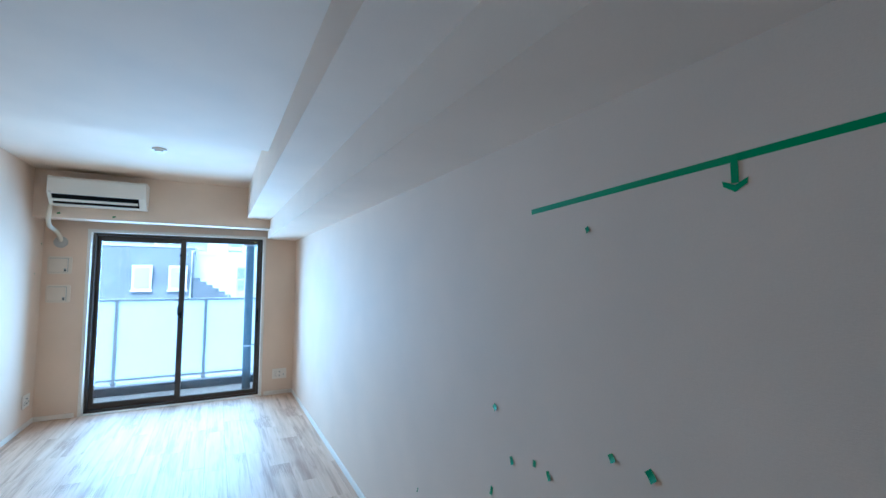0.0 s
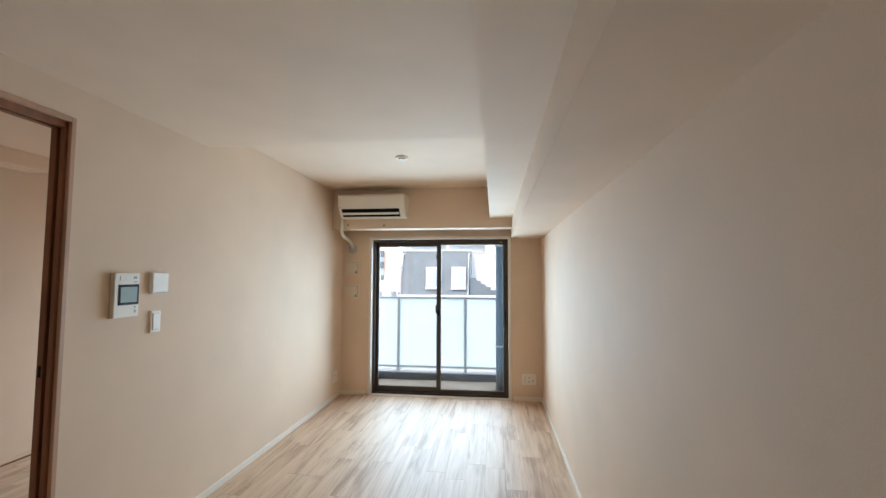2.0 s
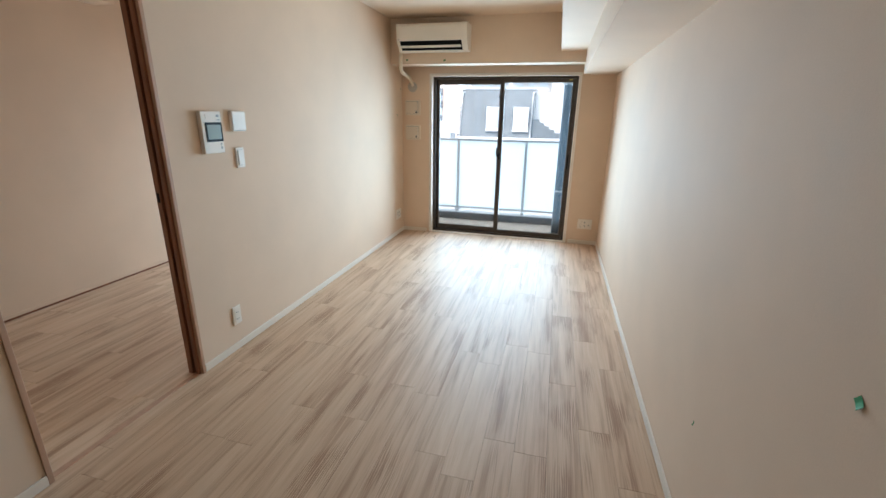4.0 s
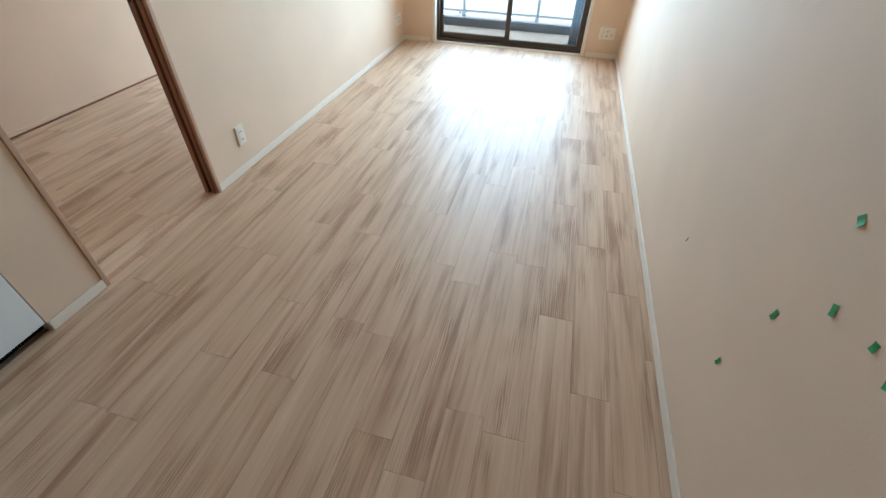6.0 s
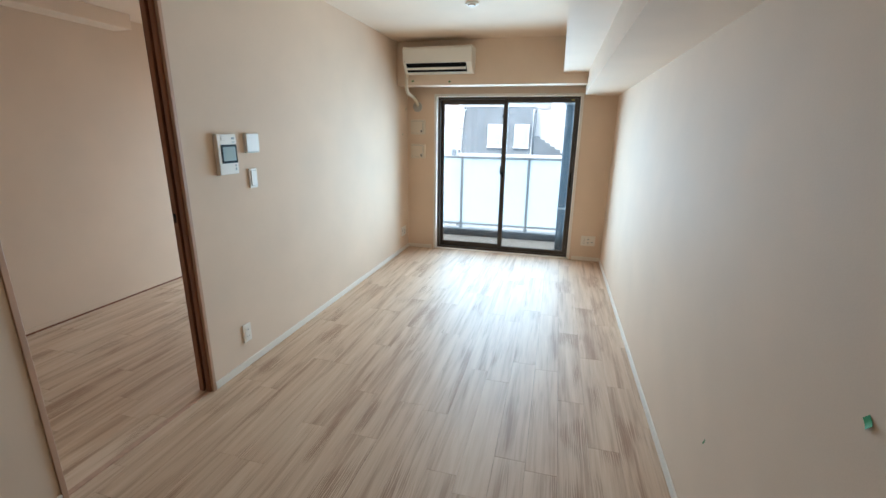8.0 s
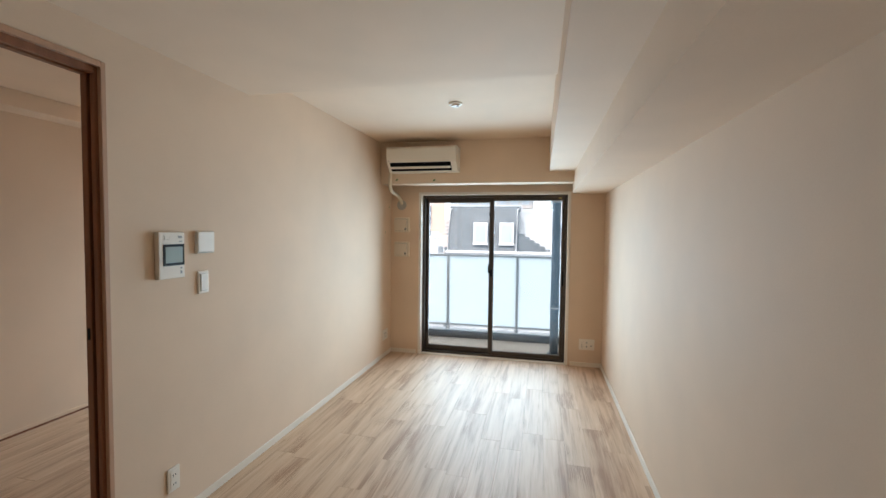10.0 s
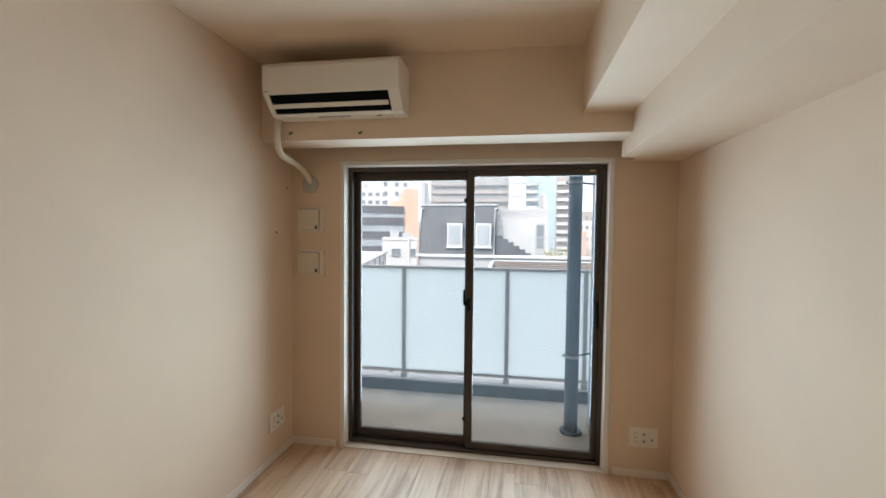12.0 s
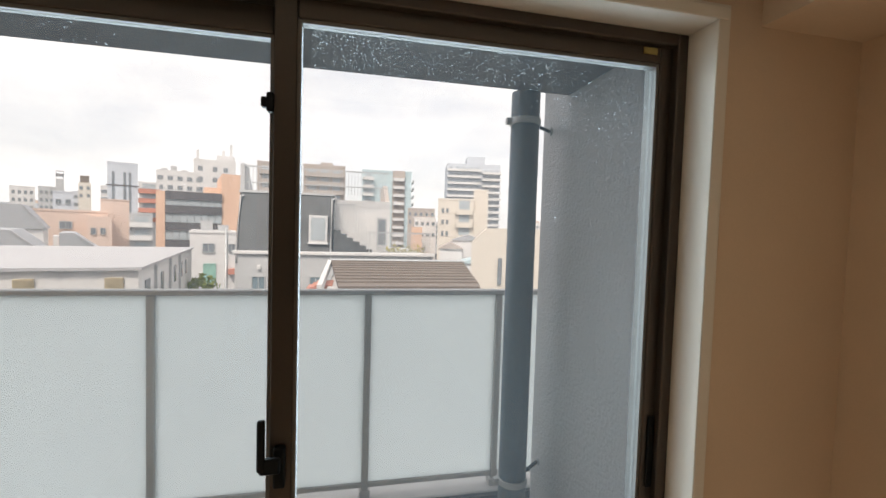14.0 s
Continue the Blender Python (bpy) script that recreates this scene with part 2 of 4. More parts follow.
M_RAIL = surface("rail_aluminium", (0.50, 0.50, 0.49), 0.4, metal=0.35, var=0.1, bump=0.05)
M_CONC = surface("balcony_concrete", (0.46, 0.395, 0.325), 0.75, var=0.26, big=2.2, fine=70, bump=0.3)
M_CURB = surface("curb_concrete", (0.58, 0.58, 0.57), 0.7, var=0.08, big=2.0, fine=60, bump=0.2)
M_GUTTER = surface("gutter_membrane", (0.035, 0.042, 0.048), 0.55, var=0.2, big=3)
M_PILLAR = surface("pillar_grey_paint", (0.37, 0.38, 0.395), 0.5, var=0.07, big=1.2, fine=75, bump=0.9, depth=0.006)
M_PIPE = surface("drain_pipe_slate", (0.065, 0.105, 0.140), 0.42, var=0.12, big=4, fine=90, bump=0.06)
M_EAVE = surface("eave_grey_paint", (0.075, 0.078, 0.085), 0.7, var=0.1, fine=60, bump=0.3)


# ---------------------------------------------------------------- mesh helpers
def finish(bm, name, mat, parent=None, label="", kind="", smooth=False):
    me = bpy.data.meshes.new(name)
    bm.normal_update()
    bm.to_mesh(me)
    bm.free()
    me.materials.append(mat)
    if smooth:
        for f in me.polygons:
            f.use_smooth = True
    ob = new(name, me)
    ob.parent = parent
    return tagged(ob, label=label, kind=kind)


def add_box(bm, lo, hi, bevel=0.0, segments=1):
    b = bmesh.new()
    r = bmesh.ops.create_cube(b, size=1)
    for v in r["verts"]:
        v.co = Vector([lo[i] + (v.co[i] + 0.5) * (hi[i] - lo[i]) for i in range(3)])
    if bevel:
        bmesh.ops.bevel(b, geom=list(b.edges), offset=bevel, segments=segments, affect="EDGES", profile=0.5)
    t = bpy.data.meshes.new("tmp")
    b.to_mesh(t)
    b.free()
    bm.from_mesh(t)
    bpy.data.meshes.remove(t)


def boxes(name, items, mat, parent=None, bevel=0.0, label="", kind="", segments=1):
    bm = bmesh.new()
    for lo, hi in items:
        add_box(bm, lo, hi, bevel, segments)
    return finish(bm, name, mat, parent, label, kind)


def slab(name, lo, hi, mat, parent=None, bevel=0.0, label="", kind="", segments=1):
    return boxes(name, [(lo, hi)], mat, parent, bevel, label, kind, segments)


def prism(name, outline, axis, a, b, mat, parent=None, bevel=0.0, label="", kind="", smooth=False):
    """A solid with the given outline, drawn out along an axis from a to b."""
    bm = bmesh.new()
    def at(u, v, w):
        return {"x": (w, u, v), "y": (u, w, v), "z": (u, v, w)}[axis]
    lo = [bm.verts.new(at(u, v, a)) for u, v in outline]
    hi = [bm.verts.new(at(u, v, b)) for u, v in outline]
    bm.faces.new(lo), bm.faces.new(list(reversed(hi)))
    k = len(outline)
    for i in range(k):
        bm.faces.new((lo[i], hi[i], hi[(i + 1) % k], lo[(i + 1) % k]))
    bmesh.ops.recalc_face_normals(bm, faces=bm.faces[:])
    if bevel:
        bmesh.ops.bevel(bm, geom=bm.edges[:], offset=bevel, segments=2, affect="EDGES", profile=0.5)
    return finish(bm, name, mat, parent, label, kind, smooth)


def tube(name, points, radius, mat, parent=None, sides=20, label="", caps=True):
    """A round pipe along points."""
    bm = bmesh.new()
    pts = [Vector(p) for p in points]
    rings = []
    for i, p in enumerate(pts):
        d = (pts[min(i + 1, len(pts) - 1)] - pts[max(i - 1, 0)]).normalized()
        q = d.to_track_quat("Z", "Y")
        rings.append([bm.verts.new(p + q @ Vector((radius * math.cos(k * math.tau / sides), radius * math.sin(k * math.tau / sides), 0))) for k in range(sides)])
    for a, b in zip(rings, rings[1:]):
        for k in range(sides):
            j = min(range(sides), key=lambda s: (b[s].co - a[0].co).length) if k == 0 else j
            bm.faces.new((a[k], a[(k + 1) % sides], b[(k + 1 + j) % sides], b[(k + j) % sides]))
    if caps:
        bm.faces.new(list(reversed(rings[0]))), bm.faces.new(rings[-1])
    bmesh.ops.recalc_face_normals(bm, faces=bm.faces[:])
    ob = finish(bm, name, mat, parent, label)
    for f in ob.data.polygons:
        f.use_smooth = len(f.vertices) == 4
    return ob


def bend(points, steps=10):
    """Points along a smooth curve through the given ones."""
    p = [Vector(q) for q in points]
    p = [2 * p[0] - p[1], *p, 2 * p[-1] - p[-2]]
    out = []
    for i in range(1, len(p) - 2):
        for k in range(steps):
            t = k / steps
            out.append(0.5 * (2 * p[i] + (p[i + 1] - p[i - 1]) * t + (2 * p[i - 1] - 5 * p[i] + 4 * p[i + 1] - p[i + 2]) * t * t + (3 * p[i] - p[i - 1] - 3 * p[i + 1] + p[i + 2]) * t ** 3))
    return out + [p[-2]]


def disc(name, centre, radius, depth, axis, mat, parent=None, label="", sides=28, bevel=0.0):
    u = [(radius * math.cos(k * math.tau / sides), radius * math.sin(k * math.tau / sides)) for k in range(sides)]
    i = "xyz".index(axis)
    c = list(centre)
    w = c.pop(i)
    return prism(name, [(c[0] + a, c[1] + b) for a, b in u], axis, w, w + depth, mat, parent, bevel, label)


def thing(name, at, label="", category="", group="", kind=""):
    ob = new(name)
    ob.empty_display_size = 0.1
    ob.location = at
    return tagged(ob, label, category, group, kind)


# ---------------------------------------------------------------- plan, in metres
XL, XR = -1.482, 0.976          # side walls of the living room
YS, YE = -3.60, 5.817           # wall behind the walker, window wall
YB = 5.463                      # face of the beam over the window
ZC, ZR = 2.325, 2.475           # low and raised ceiling
Y_STEP = 3.24
WX0, WX1, WZ1 = -1.115, 0.600, 1.930   # window opening
DY0, DY1, DZ1 = 1.492, 2.332, 2.178    # doorway with its frame
XW = -1.564                     # far side of the wall with the doorway
X2, Y2 = -3.325, 1.10           # bedroom: far wall and near wall
YO = 6.00                       # outer face of the window wall
TOP = 2.75

# ---------------------------------------------------------------- structure
boxes("wall_east", [((XR, YS - 0.15, -0.2), (XR + 0.15, YO, TOP))], M_WALL, kind="structure")
boxes("wall_south", [((X2 - 0.15, YS - 0.15, -0.2), (XR, YS, TOP))], M_WALL, kind="structure")
boxes("wall_west", [
    ((XW, YS, -0.2), (XL, 1.227 - 0.9, TOP)),
    ((XW, 1.227, -0.2), (XL, DY0, TOP)),
    ((XW, 1.227 - 0.9, 2.06), (XL, 1.227, TOP)),
    ((XW, DY0, DZ1), (XL, DY1, TOP)),
    ((XW, DY1, -0.2), (XL, YE, TOP))], M_WALL, kind="structure")
B2X0, B2X1, B2Z = -3.05, -1.95, 1.93    # bedroom window
boxes("wall_north", [
    ((X2, YE, -0.2), (B2X0, YO, TOP)),
    ((B2X0, YE, B2Z), (B2X1, YO, TOP)),
    ((B2X0, YE, -0.2), (B2X1, YO, 0.0)),
    ((B2X1, YE, -0.2), (WX0, YO, TOP)),
    ((WX1, YE, -0.2), (XR, YO, TOP)),
    ((WX0, YE, WZ1), (WX1, YO, TOP)),
    ((WX0, YE + 0.06, -0.2), (WX1, YO, 0.005))], M_WALL, kind="structure")
boxes("wall_bedroom", [
    ((X2 - 0.15, YS, -0.2), (X2, YO, TOP)),
    ((X2, Y2 - 0.12, -0.2), (XW, Y2, TOP))], M_WALL, kind="structure")
boxes("ceiling", [
    ((XL, YS, ZC), (0.372, Y_STEP, TOP)),
    ((XL, Y_STEP, ZR), (0.372, YB, TOP)),
    ((X2, Y2, 2.40), (XW, YE, TOP))], M_CEIL, kind="structure")
YR, XB = 5.680, 0.621           # back of the beam over the window, west face of the low beam
boxes("ceiling_beam", [
    ((0.372, YS, 2.118), (XB, YB, TOP)),
    ((XB, YS, 1.917), (XR, YR, TOP)),
    ((0.700, YR, 1.917), (XR, YE, TOP)),
    ((XL, YB, 2.013), (XB, YR, TOP)),
    ((XL, YR, 2.20), (0.700, YE, TOP)),
    ], M_CEIL, kind="structure")
boxes("bedroom_beam", [((X2, Y2, 2.285), (X2 + 0.20, 3.62, 2.40))], M_CEIL, kind="structure", bevel=0.003)
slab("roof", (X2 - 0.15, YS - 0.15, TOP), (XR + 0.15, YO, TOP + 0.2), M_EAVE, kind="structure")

# baseboards
BB, BT = 0.048, 0.009
boxes("baseboard", [
    ((XL, DY1, 0), (XL + BT, YE, BB)),
    ((XL, 1.229, 0), (XL + BT, DY0, BB)),
    ((XR - BT, YS, 0), (XR, YE, BB)),
    ((XL + BT, YE - BT, 0), (WX0 - 0.043, YE, BB)),
    ((WX1 + 0.043, YE - BT, 0), (XR - BT, YE, BB))], M_WHITE, kind="structure", bevel=0.002)
boxes("baseboard_bedroom", [((X2, Y2, 0.014), (X2 + BT, YE, 0.04))], M_WALL, kind="structure", bevel=0.002)
boxes("floor_edge_trim", [((X2, Y2, 0), (X2 + BT + 0.003, YE, 0.014))], M_DOORWOOD, kind="structure", bevel=0.002)

# window lining: the white boards of the reveal with a thin lip on the wall
LT = 0.014
boxes("window_trim", [
    ((WX0 - 0.012, YE - 0.008, 0), (WX0 + LT, 6.010, WZ1 - LT)),
    ((WX1 - LT, YE - 0.008, 0), (WX1 + 0.012, 6.010, WZ1 - LT)),
    ((WX0 - 0.012, YE - 0.008, WZ1 - LT), (WX1 + 0.012, 6.010, WZ1 + 0.012))], M_CASING, kind="structure", bevel=0.002)
CW = 0.006
boxes("window_casing", [
    ((WX0 - 0.0122 - CW, YE - 0.0045, 0), (WX0 - 0.0122, YE + 0.001, WZ1 + 0.0122)),
    ((WX1 + 0.0122, YE - 0.0045, 0), (WX1 + 0.0122 + CW, YE + 0.001, WZ1 + 0.0122)),
    ((WX0 - 0.0122 - CW, YE - 0.0045, WZ1 + 0.0122), (WX1 + 0.0122 + CW, YE + 0.001, WZ1 + 0.0122 + CW))], M_CASING, kind="structure", bevel=0.0015)
slab("window_sill_trim", (WX0 + LT, YE + 0.001, -0.02), (WX1 - LT, 5.900, 0.006), M_WHITE, kind="structure", bevel=0.001)

# ---------------------------------------------------------------- sliding window
FX0, FX1, FZ0, FZ1 = WX0 + LT, WX1 - LT, 0.006, WZ1 - LT


def sash(name, parent, x0, x1, z0, z1, y0, y1, left, right, top, bottom):
    """One sliding leaf with its own frame and pane."""
    s = boxes(name, [
        ((x0, y0, z0), (x0 + left, y1, z1)), ((x1 - right, y0, z0), (x1, y1, z1)),
        ((x0 + left, y0, z0), (x1 - right, y1, z0 + bottom)), ((x0 + left, y0, z1 - top), (x1 - right, y1, z1))],
        M_BRONZE, parent, bevel=0.0025)
    gx0, gx1, gz0, gz1, ym = x0 + left, x1 - right, z0 + bottom, z1 - top, (y0 + y1) / 2
    e = 0.007
    boxes("glazing_bead", [
        ((gx0, y0 + 0.004, gz0), (gx0 + e, y1 - 0.004, gz1)), ((gx1 - e, y0 + 0.004, gz0), (gx1, y1 - 0.004, gz1)),
        ((gx0 + e, y0 + 0.004, gz0), (gx1 - e, y1 - 0.004, gz0 + e)), ((gx0 + e, y0 + 0.004, gz1 - e), (gx1 - e, y1 - 0.004, gz1))],
        M_BRONZE_HI, s, bevel=0.001)
    pane = slab("pane", (gx0 + e, ym - 0.003, gz0 + e), (gx1 - e, ym + 0.003, gz1 - e), M_GLASS, s)
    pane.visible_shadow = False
    return s


window = thing("window_1", (0, 0.015, 0), "two-leaf sliding balcony window with bronze aluminium frames, closed", "window", kind="structure")
Y0, Y1 = 5.872, 5.985
boxes("frame", [
    ((FX0, Y0, FZ0), (FX0 + 0.026, Y1, FZ1)), ((FX1 - 0.026, Y0, FZ0), (FX1, Y1, FZ1)),
    ((FX0 + 0.026, Y0, FZ1 - 0.026), (FX1 - 0.026, Y1, FZ1)), ((FX0 + 0.026, Y0, FZ0), (FX1 - 0.026, Y1, FZ0 + 0.022)),
    ((FX0 + 0.026, 5.927, FZ0 + 0.022), (FX1 - 0.026, 5.932, FZ0 + 0.034))], M_BRONZE, window, bevel=0.0025)
sash_in = sash("sash", window, -0.286, FX1 - 0.012, 0.024, FZ1 - 0.016, 5.892, 5.924, 0.042, 0.042, 0.045, 0.045)
sash_out = sash("sash", window, FX0 + 0.012, -0.248, 0.030, FZ1 - 0.016, 5.936, 5.968, 0.045, 0.045, 0.062, 0.052)
# crescent lock, sub-lock and pull
boxes("crescent_lock", [
    ((-0.276, 5.876, 0.965), (-0.255, 5.8925, 1.045)), ((-0.299, 5.864, 1.0), (-0.262, 5.878, 1.030)), ((-0.303, 5.862, 1.006), (-0.289, 5.874, 1.105))],
    M_BLACK, window, bevel=0.003)
boxes("sub_lock", [((-0.306, 5.884, 1.684), (-0.284, 5.900, 1.703)), ((-0.296, 5.882, 1.676), (-0.284, 5.902, 1.711)),
                   ((-0.303, 5.884, 0.222), (-0.284, 5.900, 0.238)), ((-0.294, 5.882, 0.215), (-0.284, 5.902, 0.245))], M_BLACK, window, bevel=0.002)
boxes("pull", [((FX1 - 0.043, 5.886, 0.88), (FX1 - 0.027, 5.8925, 1.05))], M_BLACK, window, bevel=0.002)
slab("rating_label", (FX1 - 0.100, 5.8895, FZ1 - 0.044), (FX1 - 0.066, 5.8915, FZ1 - 0.030), surface("label_gold", (0.42, 0.32, 0.10), 0.5), window)

# curtain rail in the slot behind the beam
cr_ = thing("curtain_rail", (-0.26, 5.712, 2.046), "dark brown double curtain rail with small runners above the window", "curtain rail")
boxes("rail", [((-0.90, -0.022, 0.0), (0.944, -0.004, 0.020)), ((-0.90, 0.040, 0.0), (0.944, 0.058, 0.020))], M_BRONZE, cr_, bevel=0.003)
for x in (-0.88, -0.26, 0.05, 0.92):
    slab("bracket", (x - 0.022, -0.026, 0.018), (x + 0.022, 0.105, 0.034), M_BRONZE, cr_, bevel=0.003)
for x in (-0.72, -0.55, -0.40, -0.36, -0.31, 0.10, 0.14, 0.24, 0.40, 0.55, 0.72, 0.83, 0.89):
    slab("runner", (x - 0.004, -0.017, -0.020), (x + 0.004, -0.009, 0.002), M_BRONZE_HI, cr_, bevel=0.0015)
for x in (-0.30, 0.06, 0.93):
    slab("runner_stop", (x - 0.012, -0.019, -0.014), (x + 0.012, -0.007, 0.002), M_BRONZE, cr_, bevel=0.002)

# rain drops on the outer face of the east pane
M_DROP, dn, dl, dp_ = nodes_of("rain_water")
dtr, dgl, dmx = dn.new("ShaderNodeBsdfTransparent"), dn.new("ShaderNodeBsdfTranslucent"), dn.new("ShaderNodeMixShader")
dgl.inputs["Color"].default_value, dmx.inputs[0].default_value = (0.9, 0.92, 0.95, 1), 0.24
dl.new(dtr.outputs[0], dmx.inputs[1])
dl.new(dgl.outputs[0], dmx.inputs[2])
dl.new(dmx.outputs[0], dn["Material Output"].inputs["Surface"])


def rain_on(x0, x1, y, count, seed, low_from):
    """Small drops on a pane's outer face, thick near the top and trailing down past low_from."""
    bm, rain = bmesh.new(), random.Random(seed)
    for k in range(count):
        x = rain.uniform(x0, x1)
        z = 1.852 - abs(rain.gauss(0, 0.055))
        if x > low_from:
            z -= 0.14 * rain.random() + (rain.uniform(0.0, 0.25) if rain.random() < 0.35 else 0.0)
        r = rain.choice((0.0005, 0.0006, 0.0006, 0.0007, 0.0008, 0.0011))
        m = Matrix.Translation((x, y, z)) @ Matrix.Diagonal((r, r * 0.45, r * rain.uniform(1.0, 1.7), 1))
        bmesh.ops.create_icosphere(bm, subdivisions=1, radius=1.0, matrix=m)
    return bm


finish(rain_on(-1.03, -0.31, 5.9552, 500, 5, 9.0), "rain_drops", M_DROP, sash_out, kind="stuff", smooth=True)
finish(rain_on(-0.22, 0.52, 5.9112, 2200, 11, 0.30), "rain_drops", M_DROP, sash_in, kind="stuff", smooth=True)

# ---------------------------------------------------------------- doorway
door = thing("door_1", (0, 0, 0), "brown wooden frame of an open sliding door with its leaf slid away", "door frame", kind="structure")
J = 0.030
boxes("casing", [
    ((XL - 0.012, DY1 - 0.022, 0), (XL + 0.008, DY1, DZ1)), ((XL - 0.012, DY0, 0), (XL + 0.008, DY0 + 0.022, DZ1)),
    ((XL - 0.012, DY0 + 0.022, DZ1 - 0.024), (XL + 0.008, DY1 - 0.022, DZ1))], M_DOORFACE, door, bevel=0.002)
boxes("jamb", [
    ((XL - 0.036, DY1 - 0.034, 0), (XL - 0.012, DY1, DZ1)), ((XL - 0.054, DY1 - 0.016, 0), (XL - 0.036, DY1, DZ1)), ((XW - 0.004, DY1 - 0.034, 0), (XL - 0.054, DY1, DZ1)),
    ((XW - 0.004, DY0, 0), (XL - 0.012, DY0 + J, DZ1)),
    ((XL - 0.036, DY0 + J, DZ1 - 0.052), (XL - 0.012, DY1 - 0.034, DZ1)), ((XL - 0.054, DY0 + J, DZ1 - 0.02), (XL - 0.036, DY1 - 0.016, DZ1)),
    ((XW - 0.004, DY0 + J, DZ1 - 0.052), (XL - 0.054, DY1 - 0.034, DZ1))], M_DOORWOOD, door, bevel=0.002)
slab("strike_plate", (XL - 0.077, DY1 - 0.0362, 1.018), (XL - 0.062, DY1 - 0.0335, 1.068), M_BLACK, door, bevel=0.001)
slab("threshold", (XL - 0.0465, DY0 + 0.022, -0.01), (XL - 0.0175, DY1 - 0.022, 0.0045), M_DOORFACE, door, bevel=0.002)

# ---------------------------------------------------------------- living-room things
def wall_plate(name, at, w, h, d, facing, label, category, group=""):
    """A plastic plate on a wall: local x along the wall, y out of it, z up; origin at its middle on the wall."""
    turn = {"east": -90, "south": 180, "west": 90}[facing]
    ob = thing(name, at, label, category, group)
    ob.rotation_euler = (0, 0, radians(turn))
    slab("plate", (-w / 2, 0, -h / 2), (w / 2, d, h / 2), M_PLASTIC, ob, bevel=min(0.004, d * 0.4), segments=2)
    return ob


def socket(ob, cx, cz, y):
    """Two-slot socket insert."""
    boxes("socket_slots", [((cx - 0.008, y, cz - 0.005), (cx - 0.0055, y + 0.0012, cz + 0.005)), ((cx + 0.0055, y, cz - 0.0045), (cx + 0.008, y + 0.0012, cz + 0.0045))], M_BLACK, ob)


def rounded(x0, z0, x1, z1, r):
    """Outline of a rectangle with round corners."""
    pts = []
    for cx, cz, start in ((x1 - r, z1 - r, 0), (x0 + r, z1 - r, 90), (x0 + r, z0 + r, 180), (x1 - r, z0 + r, 270)):
        pts += [(cx + r * math.cos(radians(start + k * 22.5)), cz + r * math.sin(radians(start + k * 22.5))) for k in range(5)]
    return pts


M_VENT = surface("vent_cream_plastic", (0.74, 0.61, 0.475), 0.42, var=0.02, bump=0.02)

# intercom
ic = wall_plate("intercom", (XL, 2.626, 1.361), 0.150, 0.228, 0.026, "east", "white video intercom with a dark screen on the wall", "intercom")
slab("screen_frame", (-0.072, 0.0255, -0.050), (0.052, 0.0285, 0.055), M_BLACK, ic, bevel=0.002)
slab("screen", (-0.060, 0.028, -0.037), (0.040, 0.0295, 0.042), M_SCREEN, ic, bevel=0.001)
slab("button", (0.015, 0.0255, 0.076), (0.045, 0.0285, 0.098), M_PLASTIC, ic, bevel=0.002)
slab("button", (-0.058, 0.0255, 0.084), (-0.036, 0.028, 0.096), M_GREY, ic, bevel=0.001)
slab("indicator", (-0.060, 0.0255, 0.066), (-0.040, 0.027, 0.071), M_GREY, ic)
boxes("speaker_mark", [((-0.058, 0.0255, -0.068), (-0.048, 0.027, -0.060)), ((-0.058, 0.0255, -0.093), (-0.048, 0.027, -0.078))], M_GREY, ic)

rc = wall_plate("wall_controller", (XL, 2.851, 1.420), 0.118, 0.118, 0.020, "east", "square white plastic controller with a lidded front on the wall", "controller")
slab("lid", (-0.056, 0.0205, -0.050), (0.056, 0.0235, 0.056), M_PLASTIC, rc, bevel=0.0015)
slab("lid_gap", (-0.050, 0.0200, -0.0555), (0.050, 0.0212, -0.0525), M_GREY, rc)

sw = wall_plate("light_switch", (XL, 2.841, 1.205), 0.072, 0.122, 0.010, "east", "narrow white light switch plate with one rocker", "switch")
slab("rocker", (-0.022, 0.0095, -0.045), (0.022, 0.0145, 0.045), M_PLASTIC, sw, bevel=0.0015)
slab("rocker_shadow_gap", (-0.024, 0.009, -0.047), (0.024, 0.0105, 0.047), M_GREY, sw)

so = wall_plate("power_outlet", (XL, 2.633, 0.230), 0.072, 0.122, 0.009, "east", "white double power outlet plate low on the wall", "outlet", "outlet plates")
slab("insert", (-0.022, 0.0085, -0.045), (0.022, 0.011, 0.045), M_PLASTIC, so, bevel=0.001)
socket(so, 0, 0.022, 0.0108), socket(so, 0, -0.024, 0.0108)

for at, facing in (((XL, 5.609, 0.258), "east"), ((0.819, YE, 0.250), "south")):
    mo = wall_plate("multimedia_outlet", at, 0.166, 0.122, 0.009, facing, "wide white plate with power sockets, aerial and network jacks", "outlet", "outlet plates")
    for cx in (-0.046, 0.0, 0.046):
        slab("insert", (cx - 0.020, 0.0085, -0.045), (cx + 0.020, 0.0108, 0.045), M_PLASTIC, mo, bevel=0.001)
    for cz in (-0.026, 0.0, 0.026):
        socket(mo, 0.046, cz, 0.0105)
    disc("aerial_jack", (0.0, 0.0105, 0.022), 0.008, 0.006, "y", M_GREY, mo, sides=14)
    disc("aerial_jack", (0.0, 0.0105, -0.022), 0.008, 0.006, "y", M_GREY, mo, sides=14)
    slab("network_jack", (-0.053, 0.0105, -0.020), (-0.039, 0.0122, -0.006), M_GREY, mo)

